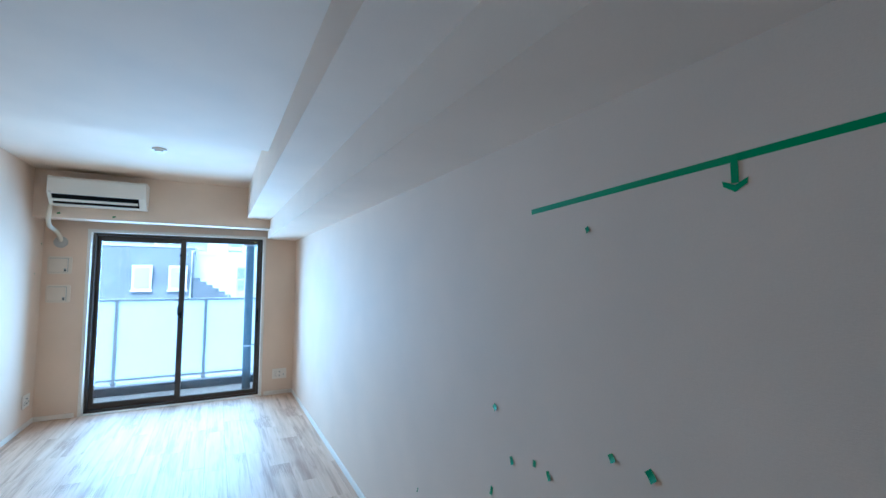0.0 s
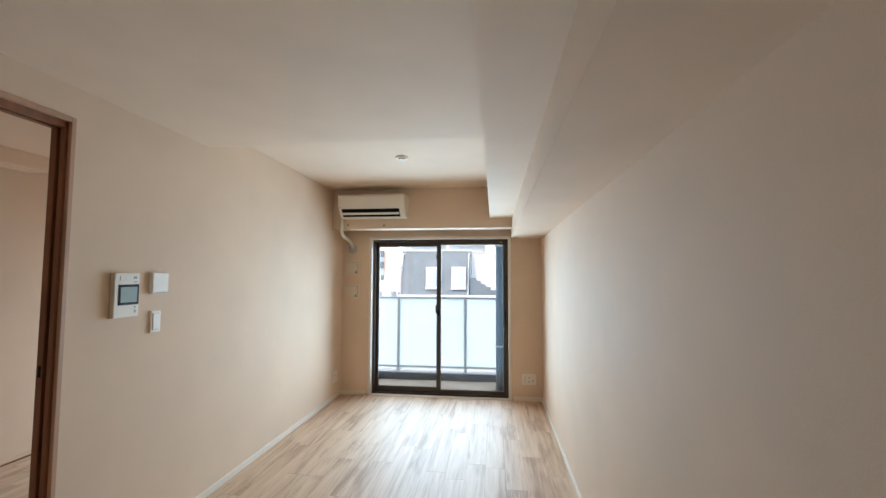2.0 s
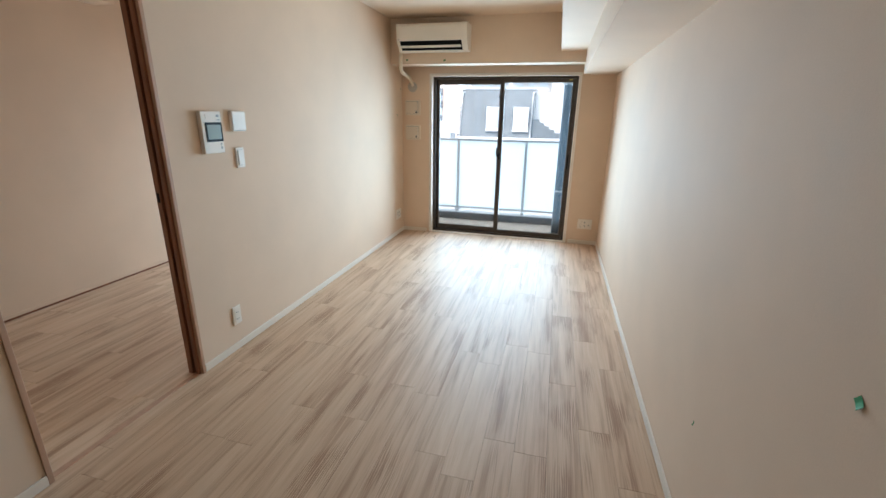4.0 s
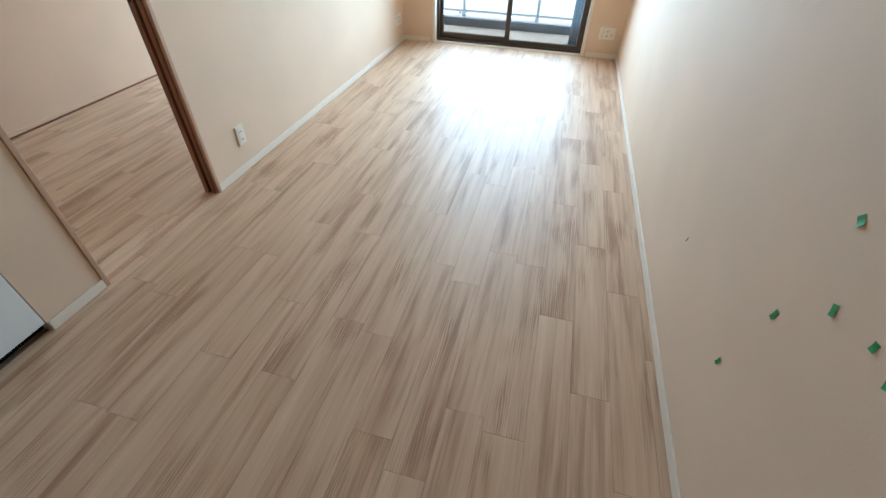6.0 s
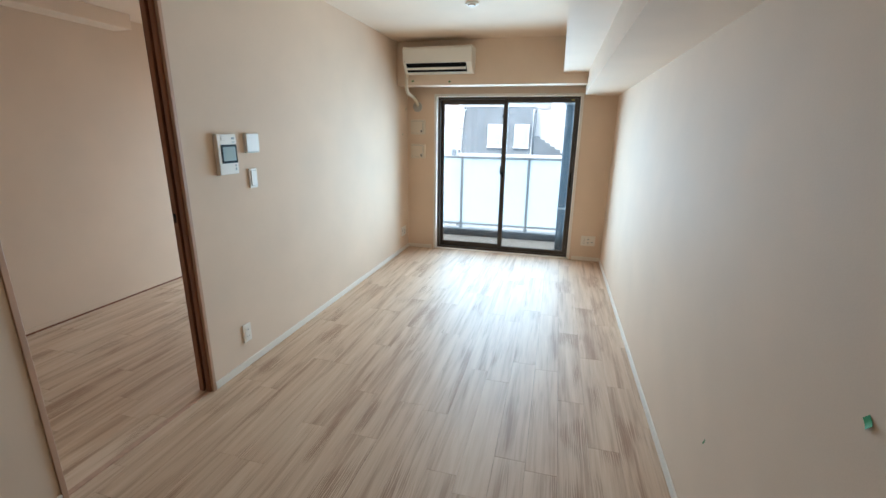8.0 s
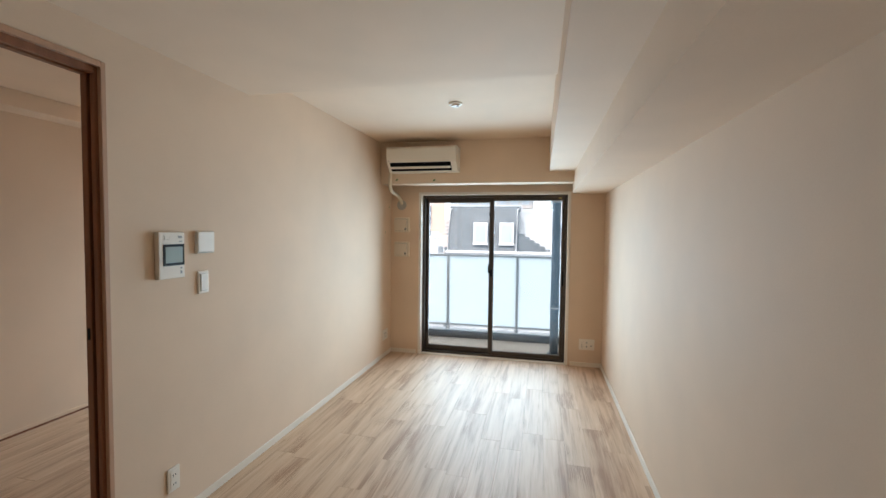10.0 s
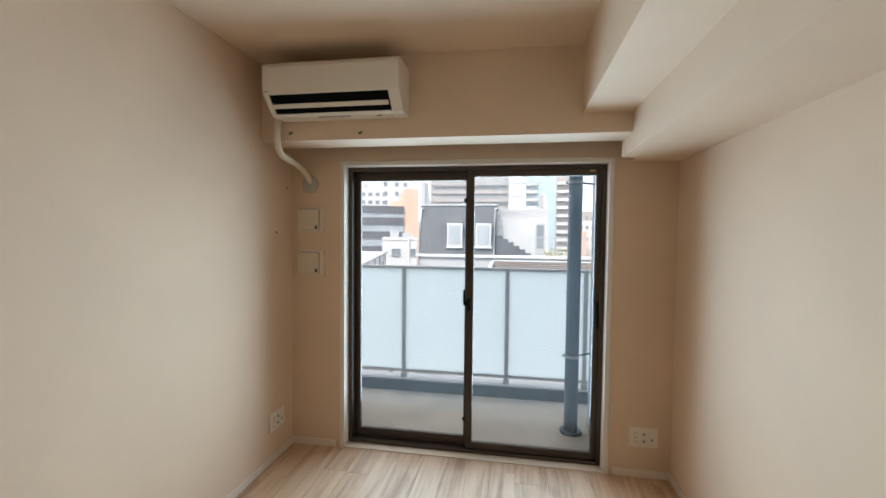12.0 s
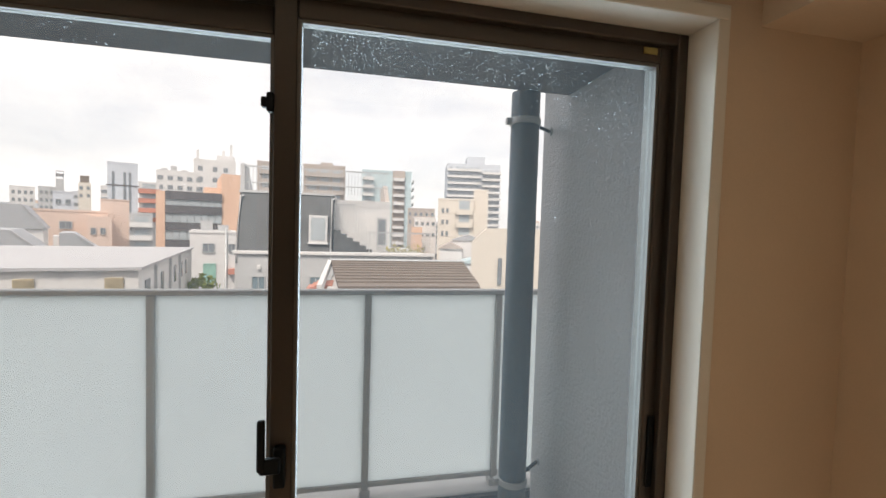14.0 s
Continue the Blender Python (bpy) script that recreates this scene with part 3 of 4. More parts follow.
# vent covers beside the window
for cz in (1.5585, 1.2655):
    vc = thing("vent_cover", (-1.343, YE, cz), "cream square push-open vent cover on the wall", "vent cover", "vent covers")
    vc.rotation_euler = (0, 0, radians(180))
    prism("plate", rounded(-0.098, -0.091, 0.098, 0.091, 0.018), "y", 0.0, 0.011, M_VENT, vc, bevel=0.003)
    prism("plate_step", rounded(-0.088, -0.081, 0.092, 0.081, 0.014), "y", 0.0108, 0.0135, M_VENT, vc, bevel=0.001)
    # grey sheet showing above and beside the shutter paints its shadow line
    prism("shutter_shadow_line", rounded(-0.068, -0.073, 0.086, 0.073, 0.005), "y", 0.0132, 0.0142, M_GREY, vc)
    prism("shutter", rounded(-0.064, -0.071, 0.084, 0.069, 0.005), "y", 0.0138, 0.026, M_VENT, vc, bevel=0.003)
    slab("latch", (-0.058, 0.0255, -0.064), (-0.038, 0.0272, -0.034), M_GREY, vc, bevel=0.001)
    boxes("latch_mark", [((-0.055, 0.0270, -0.060), (-0.041, 0.0278, -0.048))], M_BLACK, vc)

# air conditioner
AX0, AX1 = -1.332, -0.570
ac = thing("air_conditioner", (AX0, YB, 2.124), "white wall-mounted air conditioner with open louvre under the ceiling", "air conditioner")
AW = AX1 - AX0
ac.scale = (1, 1, 1.075)
prof = [(0, 0.0), (-0.125, 0.0), (-0.205, 0.075), (-0.222, 0.088), (-0.232, 0.225), (-0.205, 0.243), (0, 0.243)]
body_cut = [(0, 0.0), (-0.125, 0.0), (-0.150, 0.052), (-0.150, 0.088), (-0.205, 0.090), (-0.210, 0.222), (-0.190, 0.240), (0, 0.243)]
prism("body", body_cut, "x", 0.0302, AW - 0.0622, M_ACBODY, ac, bevel=0.003)
for a, b in ((0.0, 0.030), (AW - 0.062, AW)):
    prism("end_cheek", prof, "x", a, b, M_ACBODY, ac, bevel=0.004)
prism("front_panel", [(-0.206, 0.085), (-0.222, 0.086), (-0.233, 0.215), (-0.222, 0.236), (-0.206, 0.228)], "x", 0.001, AW - 0.001, M_ACBODY, ac, bevel=0.003)
# near-black solid in the outlet, standing in for the shade inside it
prism("outlet_dark_fill", [(-0.126, 0.004), (-0.200, 0.079), (-0.204, 0.086), (-0.149, 0.089), (-0.148, 0.05)], "x", 0.031, AW - 0.063, M_DARK, ac)
prism("louvre", [(-0.156, 0.034), (-0.173, 0.0505), (-0.179, 0.0455), (-0.161, 0.0285)], "x", 0.024, AW - 0.070, M_ACBODY, ac)
prism("lower_flap", [(-0.116, -0.001), (-0.134, 0.010), (-0.139, 0.006), (-0.120, -0.006)], "x", 0.024, AW - 0.066, M_ACBODY, ac)
prism("sticker", [(-0.196, 0.067), (-0.1975, 0.0685), (-0.1835, 0.0815), (-0.182, 0.080)], "x", AW - 0.056, AW - 0.012, M_WHITE, ac)
slab("underside_label", (0.26, -0.10, -0.0015), (0.45, -0.075, 0.0005), M_GREY, ac)
slab("sensor_window", (0.60, -0.085, -0.0015), (0.625, -0.070, 0.0005), M_BLACK, ac)
slab("maker_badge", (0.014, -0.2262, 0.096), (0.034, -0.2235, 0.101), M_GREY, ac)
slab("display_strip", (AW - 0.050, -0.190, 0.0705), (AW - 0.020, -0.1885, 0.0735), M_GREY, ac)

# refrigerant pipe into the wall
pp = thing("air_conditioner_pipe", (-1.347, YE, 1.797), "cream taped pipe bending into a round wall cap", "pipe")
disc("wall_cap", (0, -0.014, 0), 0.058, 0.014, "y", M_PUTTY, pp, bevel=0.003)
tube("wrapped_pipe", bend([(0.040, -0.395, 0.385), (0.008, -0.407, 0.340), (-0.006, -0.400, 0.215), (-0.010, -0.357, 0.148), (-0.010, -0.280, 0.124), (-0.014, -0.160, 0.110), (-0.004, -0.060, 0.066), (0.002, 0.004, 0.010)], 8), 0.0195, M_TAPEPIPE, pp, label="cream tape-wrapped pipe")

# ceiling rose for a lamp
cr = thing("ceiling_rose", (-0.358, 4.14, ZR), "small round white ceiling rose without a lamp", "ceiling rose")
disc("base", (0, 0, -0.014), 0.052, 0.014, "z", M_PLASTIC, cr, bevel=0.004)
disc("socket", (0, 0, -0.026), 0.033, 0.014, "z", M_PLASTIC, cr, bevel=0.003)
boxes("slot", [((-0.020, -0.004, -0.0268), (-0.008, 0.004, -0.0255)), ((0.008, -0.004, -0.0268), (0.020, 0.004, -0.0255))], M_DARK, cr)

# kitchen storage, flush in the wall beside the doorway
cab = thing("kitchen_cabinet", (XL, 0.777, 0), "white gloss cabinet doors above a dark recessed plinth", "cabinet")
slab("carcass", (-0.080, -0.448, 0.055), (-0.022, 0.448, 2.055), M_CABINET, cab)
for y0, y1 in ((-0.445, -0.0015), (0.0015, 0.445)):
    slab("door", (-0.020, y0, 0.052), (0.002, y1, 2.05), M_CABINET, cab, bevel=0.002, segments=2)
slab("plinth", (-0.080, -0.448, 0.0), (-0.045, 0.448, 0.054), M_DARK, cab)


# masking tape on the walls
def tape(at, size, turn, facing="west", curl=0.006, mat=None):
    """A stub of tape, one end lifting off the wall."""
    bm = bmesh.new()
    w, h = size
    rows = 5
    g = []
    for i in range(rows):
        t = i / (rows - 1)
        lift = 0.0008 + curl * max(0.0, t - 0.35) ** 2
        g.append([bm.verts.new((-w / 2, lift, h / 2 - t * h)), bm.verts.new((w / 2, lift + 0.0004, h / 2 - t * h))])
    for a, b in zip(g, g[1:]):
        bm.faces.new((a[0], a[1], b[1], b[0]))
    r = bmesh.ops.extrude_face_region(bm, geom=bm.faces[:])
    for v in r["geom"]:
        if isinstance(v, bmesh.types.BMVert):
            v.co.y += 0.0005
    bmesh.ops.recalc_face_normals(bm, faces=bm.faces[:])
    ob = finish(bm, "masking_tape", mat or M_TAPE)
    ob.matrix_world = pose(*at, 0, 0, {"west": 90, "east": -90, "south": 180}[facing]) @ pose(0, 0, 0, 0, turn, 0)
    return tagged(ob, "short stub of green masking tape stuck on the wall", "tape", "marker tapes")


line = thing("marking_tape_line", (XR, 0.552, 1.692), "long strip of green masking tape with an arrow on the wall", "tape")
bm = bmesh.new()
add_box(bm, (-0.0012, -1.20, -0.008), (-0.0002, 0.612, 0.008))
strip = finish(bm, "strip", M_TAPE, line)
strip.rotation_euler = (radians(-2.5), 0, 0)
ar = boxes("arrow", [((-0.0016, -0.007, -0.050), (-0.0006, 0.007, 0.0))], M_TAPE, line)
prism("arrow_head", [(-0.024, -0.042), (0.0, -0.054), (0.024, -0.042), (0.022, -0.054), (0.0, -0.068), (-0.022, -0.054)], "x", -0.0016, -0.0006, M_TAPE, line)
for y, z, w, h, turn in TAPES:
    tape((XR, y, z), (w * 0.85, h * 0.85), turn, "west", mat=M_TAPE if w > 0.012 else M_TAPE_OLD, curl=0.007)
for y, z in ((5.749, 1.768), (5.620, 1.470)):
    tape((XL, y, z), (0.013, 0.016), 20, "east", mat=M_TAPE_OLD)
for x, z in ((-1.291, 2.058), (-0.858, 2.049)):
    tape((x, YB, z), (0.026, 0.016), 24, "south", mat=M_TAPE_OLD)

# ---------------------------------------------------------------- balcony
slab("balcony_floor", (-3.9, YO, -0.35), (2.2, 7.60, -0.30), M_CONC, kind="structure")
prism("balcony_screed", [(YO, -0.31), (7.36, -0.31), (7.36, -0.170), (YO, -0.070)], "x", -3.9, 2.2, M_CONC, kind="structure")
slab("gutter_lining", (-3.9, 7.345, -0.30), (2.2, 7.378, -0.062), M_GUTTER, kind="structure")
slab("balcony_curb", (-3.9, 7.378, -0.60), (2.2, 7.56, -0.052), M_CURB, kind="structure", bevel=0.008)
pil = [(0.645, YO), (0.645, 6.72)] + [(0.745 - 0.1 * math.cos(k * math.pi / 16), 6.72 + 0.1 * math.sin(k * math.pi / 16)) for k in range(1, 9)] + [(1.30, 6.82), (1.30, YO)]
prism("wall_pillar", pil, "z", -0.30, 3.2, M_PILLAR, kind="structure")
slab("pillar_skirting", (0.632, YO + 0.002, -0.31), (0.646, 6.70, -0.035), M_PILLAR, kind="structure", bevel=0.006)
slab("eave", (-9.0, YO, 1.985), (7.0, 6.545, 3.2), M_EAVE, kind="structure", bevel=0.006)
boxes("window_head_drip", [((WX0 - 0.05, YO - 0.012, WZ1 - 0.005), (WX1 + 0.04, YO + 0.03, WZ1 + 0.02))], M_BRONZE, kind="structure", bevel=0.003)

rail = thing("balcony_railing", (0, 7.446, -0.052), "aluminium balcony railing with milky frosted glass panels", "railing")
RX = [-3.262, -2.188, -1.114, -0.040, 0.722, 1.60]
boxes("top_rail", [((-3.9, -0.030, 1.150), (2.2, 0.030, 1.180))], M_RAIL, rail, bevel=0.006)
boxes("bottom_rail", [((-3.9, -0.018, 0.056), (2.2, 0.018, 0.084))], M_RAIL, rail, bevel=0.003)
for x in RX:
    slab("post", (x - 0.018, -0.028, 0.0), (x + 0.018, 0.022, 1.150), M_RAIL, rail, bevel=0.003)
    slab("post_foot", (x - 0.030, -0.036, 0.0), (x + 0.030, 0.030, 0.045), M_RAIL, rail, bevel=0.004)
for a, b in zip(RX, RX[1:]):
    slab("frosted_pane", (a + 0.018, -0.005, 0.084), (b - 0.018, 0.005, 1.150), M_FROST, rail, label="milky frosted glass panel")

dp = thing("drain_pipe", (0.490, 6.575, -0.105), "slate grey drain pipe with brackets fixed beside the pillar", "drain pipe")
tube("pipe", [(0, 0, 0.0), (0, 0, 2.092)], 0.053, M_PIPE, dp, sides=32)
disc("floor_flange", (0, 0, 0), 0.085, 0.022, "z", M_PIPE, dp, bevel=0.006)
for z in (0.615, 1.985):
    disc("bracket_ring", (0, 0, z - 0.012), 0.058, 0.024, "z", M_RAIL, dp, bevel=0.002)
    tube("bracket_arm", [(0.045, 0.022, z), (0.10, 0.062, z), (0.157, 0.105, z)], 0.007, M_BLACK, dp, sides=8)
    disc("wall_plate", (0.149, 0.102, z), 0.016, 0.008, "x", M_PILLAR, dp, sides=14)
    slab("bracket_bolt", (-0.075, -0.010, z - 0.012), (-0.055, 0.010, z + 0.012), M_RAIL, dp, bevel=0.002)

ou = thing("outdoor_unit", (-1.605, 6.33, -0.10), "white outdoor air conditioner unit with a dark wire grille", "air conditioner")
slab("casing", (-0.28, -0.29, 0.05), (0.275, 0.27, 0.50), M_PLASTIC, ou, bevel=0.02, segments=3)
slab("grille_recess", (0.270, -0.26, 0.09), (0.2775, 0.17, 0.455), M_BLACK, ou)
boxes("grille_bar", [((0.277, -0.26 + k * 0.036, 0.09), (0.283, -0.256 + k * 0.036, 0.455)) for k in range(12)] + [((0.278, -0.26, 0.09 + k * 0.09), (0.286, 0.17, 0.095 + k * 0.09)) for k in range(5)], M_PLASTIC, ou)
for x in (-0.22, 0.22):
    slab("foot", (x - 0.03, -0.25, -0.01), (x + 0.03, 0.25, 0.05), M_BLACK, ou, bevel=0.004)
ch = thing("condensate_hose", (-1.30, 6.60, -0.11), "pale condensate hose lying on the balcony floor", "hose")
tube("hose", bend([(-0.30, 0.0, 0.05), (-0.27, 0.20, 0.000), (-0.25, 0.50, -0.030), (-0.228, 0.70, -0.045)], 6), 0.011, M_WHITE, ch, sides=10)

# ---------------------------------------------------------------- the city beyond the balcony
GZ = -12.0
M_GROUND = surface("ground_asphalt", (0.09, 0.09, 0.09), 0.9, var=0.25, big=0.02, fine=0.6, bump=0.1)
slab("ground", (-2500, -1500, GZ - 0.5), (2500, 3500, GZ), M_GROUND, kind="structure")
C_WHITE = surface("render_white", (0.72, 0.70, 0.69), 0.8, var=0.07, big=0.25, fine=8, bump=0.15, depth=0.01)
C_GREYWALL = surface("render_grey", (0.52, 0.52, 0.52), 0.8, var=0.08, big=0.3, fine=8, bump=0.15, depth=0.01)
C_CREAM = surface("render_cream", (0.72, 0.655, 0.575), 0.8, var=0.06, big=0.2, fine=6, bump=0.1, depth=0.01)
C_PINK = surface("render_pink", (0.70, 0.545, 0.465), 0.8, var=0.08, big=0.2, fine=6, bump=0.1, depth=0.01)
C_ORANGE = surface("render_orange", (0.74, 0.50, 0.37), 0.8, var=0.07, big=0.2, fine=6, bump=0.1, depth=0.01)
C_TAN = surface("tile_tan", (0.47, 0.41, 0.37), 0.75, var=0.1, big=0.15, fine=5, bump=0.1, depth=0.01)
C_BLUE = surface("tile_blue", (0.52, 0.63, 0.66), 0.75, var=0.06, big=0.15, fine=5, bump=0.1, depth=0.01)
C_BLUEWHITE = surface("tile_bluewhite", (0.60, 0.63, 0.68), 0.75, var=0.06, big=0.15, fine=5, bump=0.1, depth=0.01)
C_RED = surface("panel_red", (0.56, 0.24, 0.17), 0.7, var=0.1, big=0.3, fine=6, bump=0.1)
C_ROOFGREY = surface("roof_metal_grey", (0.40, 0.405, 0.42), 0.5, var=0.08, big=0.5, fine=10, bump=0.1)
C_ROOFPALE = surface("roof_sheet_pale", (0.47, 0.46, 0.47), 0.5, var=0.07, big=0.5, fine=10, bump=0.1)
C_ROOFDARK = surface("roof_metal_dark", (0.25, 0.25, 0.26), 0.5, var=0.12, big=0.5, fine=10, bump=0.1)
C_SLATE = surface("roof_slate", (0.105, 0.107, 0.11), 0.6, var=0.3, big=1.2, fine=14, bump=0.4, depth=0.01)
C_BROWN = surface("roof_brown", (0.21, 0.165, 0.135), 0.6, var=0.14, big=0.8, fine=12, bump=0.2, depth=0.01)
# base colour lightened to put the city's haze into the glass
C_GLASS = surface("far_glass", (0.24, 0.26, 0.28), 0.15, var=0.25, big=0.4, fine=3, bump=0.0)
C_GLASSPALE = surface("far_glass_pale", (0.44, 0.48, 0.50), 0.3, var=0.12, big=0.6, fine=3, bump=0.0)
C_GLASSMID = surface("far_glass_mid", (0.20, 0.26, 0.29), 0.2, var=0.15, big=0.6, fine=3, bump=0.0)
# dark cladding, paled in its colour for the same haze
C_DARKBAND = surface("cladding_dark", (0.125, 0.115, 0.12), 0.4, var=0.2, big=0.3, fine=5, bump=0.0)
C_METAL = surface("rail_metal_pale", (0.52, 0.53, 0.53), 0.45, metal=0.4, var=0.06)
C_GREEN = surface("door_green", (0.30, 0.52, 0.44), 0.6)
C_LOUVRE = surface("louvre_ochre", (0.50, 0.42, 0.28), 0.6)
C_LEAF = surface("leaf_green", (0.20, 0.23, 0.05), 0.7, var=0.4, big=3, fine=20)
C_FLOWER = surface("leaf_yellow", (0.42, 0.36, 0.05), 0.7, var=0.4, big=3, fine=20)


def building(name, label, x0, x1, y0, y1, top, mat, lip=0.0, turned=1.0):
    """A flat-roofed block from the ground to its roofline, turned with the bend of the streets round the house."""
    ob = thing(name, ((x0 + x1) / 2, y0, GZ), label, "building")
    angle = -turned * math.atan2((x0 + x1) / 2, y0 - 5.0)
    ob.rotation_euler = (0, 0, angle)
    w, d, h = (x1 - x0) / 2 * math.cos(angle), y1 - y0, top - GZ
    slab("wall", (-w, 0, 0), (w, d, h), mat, ob)
    if lip:
        t = 0.25
        boxes("parapet", [((-w - 0.05, -0.05, h), (w + 0.05, t, h + lip)), ((-w - 0.05, d - t, h), (w + 0.05, d, h + lip)),
                          ((-w - 0.05, t, h), (-w + t, d - t, h + lip)), ((w - t, t, h), (w + 0.05, d - t, h + lip))], mat, ob)
        slab("roof", (-w + t, t, h), (w - t, d - t, h + 0.05), C_ROOFGREY, ob)
    return ob


def windows(ob, xs, zs, w, h, mat=None, frame_mat=None, many=True, proud=0.06):
    """Window leaves in frames on the front wall; xs from the building's middle, zs as heights of the middle."""
    fr, gl = [], []
    for x in xs:
        for z in zs:
            zz = z - GZ
            t = 0.08 * w
            fr += [((x - w / 2 - t, -proud, zz - h / 2 - t), (x - w / 2, 0.0, zz + h / 2 + t)), ((x + w / 2, -proud, zz - h / 2 - t), (x + w / 2 + t, 0.0, zz + h / 2 + t)),
                   ((x - w / 2, -proud, zz + h / 2), (x + w / 2, 0.0, zz + h / 2 + t)), ((x - w / 2, -proud * 1.6, zz - h / 2 - t), (x + w / 2, 0.0, zz - h / 2)),
                   ((x - t / 3, -proud * 0.9, zz - h / 2), (x + t / 3, 0.0, zz + h / 2))]
            gl.append(((x - w / 2, -proud * 0.5, zz - h / 2), (x + w / 2, 0.001, zz + h / 2)))
    if many:
        f = boxes("window_frames", fr, frame_mat or C_METAL, ob, kind="stuff")
        boxes("window_panes", gl, mat or C_GLASS, ob, kind="stuff")
    else:
        for i, g in enumerate(gl):
            f = boxes("window", fr[i * 5:i * 5 + 5], frame_mat or C_METAL, ob)
            slab("pane", *g, mat or C_GLASS, f)


def balconies(ob, x0, x1, zs, mat, out=1.2, height=1.1, dark=True):
    """Storey-high recesses with slabs and parapets across the front wall."""
    sl, gl = [], []
    for z in zs:
        h = z - GZ
        sl += [((x0, -out, h), (x1, 0, h + 0.18)), ((x0, -out, h + 0.18), (x1, -out + 0.14, h + height)),
               ((x0, -out, h), (x0 + 0.15, 0, h + height)), ((x1 - 0.15, -out, h), (x1, 0, h + height))]
        k = max(1, round((x1 - x0) / 3.2))
        for i in range(k):
            a = x0 + (i + 0.18) * (x1 - x0) / k
            gl.append(((a, -0.05, h + 0.25), (a + 0.62 * (x1 - x0) / k, 0.001, h + 2.25)))
    boxes("balcony", sl, mat, ob, kind="stuff")
    if dark:
        boxes("balcony_window", gl, C_GLASSPALE, ob, kind="stuff")


def side_balconies(ob, x, side, y0, y1, zs, mat, out=1.2, height=1.1):
    sl = []
    for z in zs:
        h = z - GZ
        a, b = (x, x + out) if side > 0 else (x - out, x)
        sl += [((a, y0, h), (b, y1, h + 0.2)), ((b - 0.15 if side > 0 else a, y0, h + 0.2), (b if side > 0 else a + 0.15, y1, h + height))]
    boxes("side_balcony", sl, mat, ob, kind="stuff")


def steps(a, b, n):
    return [a + (b - a) * i / (n - 1) for i in range(n)] if n > 1 else [a]


# white flat-roofed hall, nearest on the west side
bw = thing("white_hall", (-4.88, 16.0, GZ), "low white hall with a flat pale roof and ochre louvres", "building")
bw.rotation_euler = (0, 0, radians(12))
slab("wall", (-12.0, 0, 0), (0, 9.3, 12.36), C_WHITE, bw)
slab("roof_sheet", (-12.1, -0.12, 12.36), (0.08, 9.4, 12.43), C_ROOFPALE, bw)
for x in (-0.45, -2.0):
    boxes("louvre", [((x - 0.17, -0.05, 11.93), (x + 0.17, 0, 12.19))] + [((x - 0.15, -0.07, 11.95 + k * 0.03), (x + 0.15, -0.05, 11.965 + k * 0.03)) for k in range(8)], C_LOUVRE, bw)
for y, s in ((0.6, 0.5), (2.6, 0.3), (4.8, 0.3), (6.3, 0.3), (7.4, 0.3)):
    slab("side_window", (-0.02, y, 11.50), (0.03, y + s, 12.05), C_GLASS, bw)
for y in (1.7, 3.9, 5.8):
    slab("side_pipe", (0.0, y, 9.0), (0.07, y + 0.08, 12.35), C_METAL, bw)
for x in (-0.85, -1.45):
    slab("hook", (x - 0.05, -0.08, 12.27), (x + 0.05, 0, 12.29), C_METAL, bw)

# mansard house with a roof terrace
mh = thing("mansard_house", (-2.9, 24.0, GZ), "grey rendered house with a dark slate mansard roof and roof terrace", "building")
slab("wall", (-1.93, 0, 0), (6.4, 9.0, 12.25), C_GREYWALL, mh)
boxes("cornice", [((-2.0, -0.12, 12.25), (6.45, 0.05, 12.40))], C_WHITE, mh, bevel=0.02)
prism("mansard_roof", [(0.0, 12.40), (0.75, 14.85), (6.0, 14.85), (6.0, 12.40)], "x", -1.92, 1.95, C_SLATE, mh)
boxes("roof_cap", [((-1.95, 0.70, 14.85), (2.0, 6.0, 14.95))], C_GREYWALL, mh)
for x in (-1.86, 1.90):
    tube("roof_downpipe", [(x, -0.05, 11.9), (x, -0.05, 12.4), (x, 0.62, 14.7), (x + 0.12, 0.60, 14.72)], 0.045, C_WHITE, mh, sides=8)
for x in (-0.06, 1.36):
    w = prism("roof_window", [(0.05, 12.78), (0.02, 13.95), (0.42, 13.95), (0.08, 12.78)], "x", x - 0.38, x + 0.38, C_WHITE, mh)
    slab("pane", (x - 0.30, 0.005, 12.88), (x + 0.30, 0.06, 13.85), C_GLASSPALE, w)
    slab("roof_window_sill", (x - 0.42, -0.05, 12.72), (x + 0.42, 0.12, 12.80), C_WHITE, mh)
for x in (-1.0, 1.30):
    windows(mh, [x], [-0.95], 0.46, 0.50, C_GLASSMID, many=False)
slab("wall_lamp", (-1.05, -0.12, 11.62), (-0.90, 0, 11.80), C_WHITE, mh, bevel=0.02)
slab("terrace_block", (2.0, 1.6, 12.25), (4.55, 6.0, 14.75), C_WHITE, mh)
slab("terrace_door", (3.92, 1.54, 12.42), (4.42, 1.6, 14.0), C_GREYWALL, mh)
slab("terrace_door_pane", (4.0, 1.52, 12.7), (4.34, 1.55, 13.9), C_GLASS, mh)
boxes("terrace_stair", [((2.0 + 0.28 * k, 0.15, 12.40), (2.0 + 0.28 * (k + 1), 1.2, 13.35 - 0.17 * k)) for k in range(6)], C_SLATE, mh)
bars = []
for k in range(14):
    z = 14.45 - (0 if k < 8 else 0.19 * (k - 7))
    zb = 13.35 - (0 if k < 8 else 0.17 * (k - 7))
    bars.append(((2.02 + 0.115 * k, 0.10, zb), (2.045 + 0.115 * k, 0.125, z)))
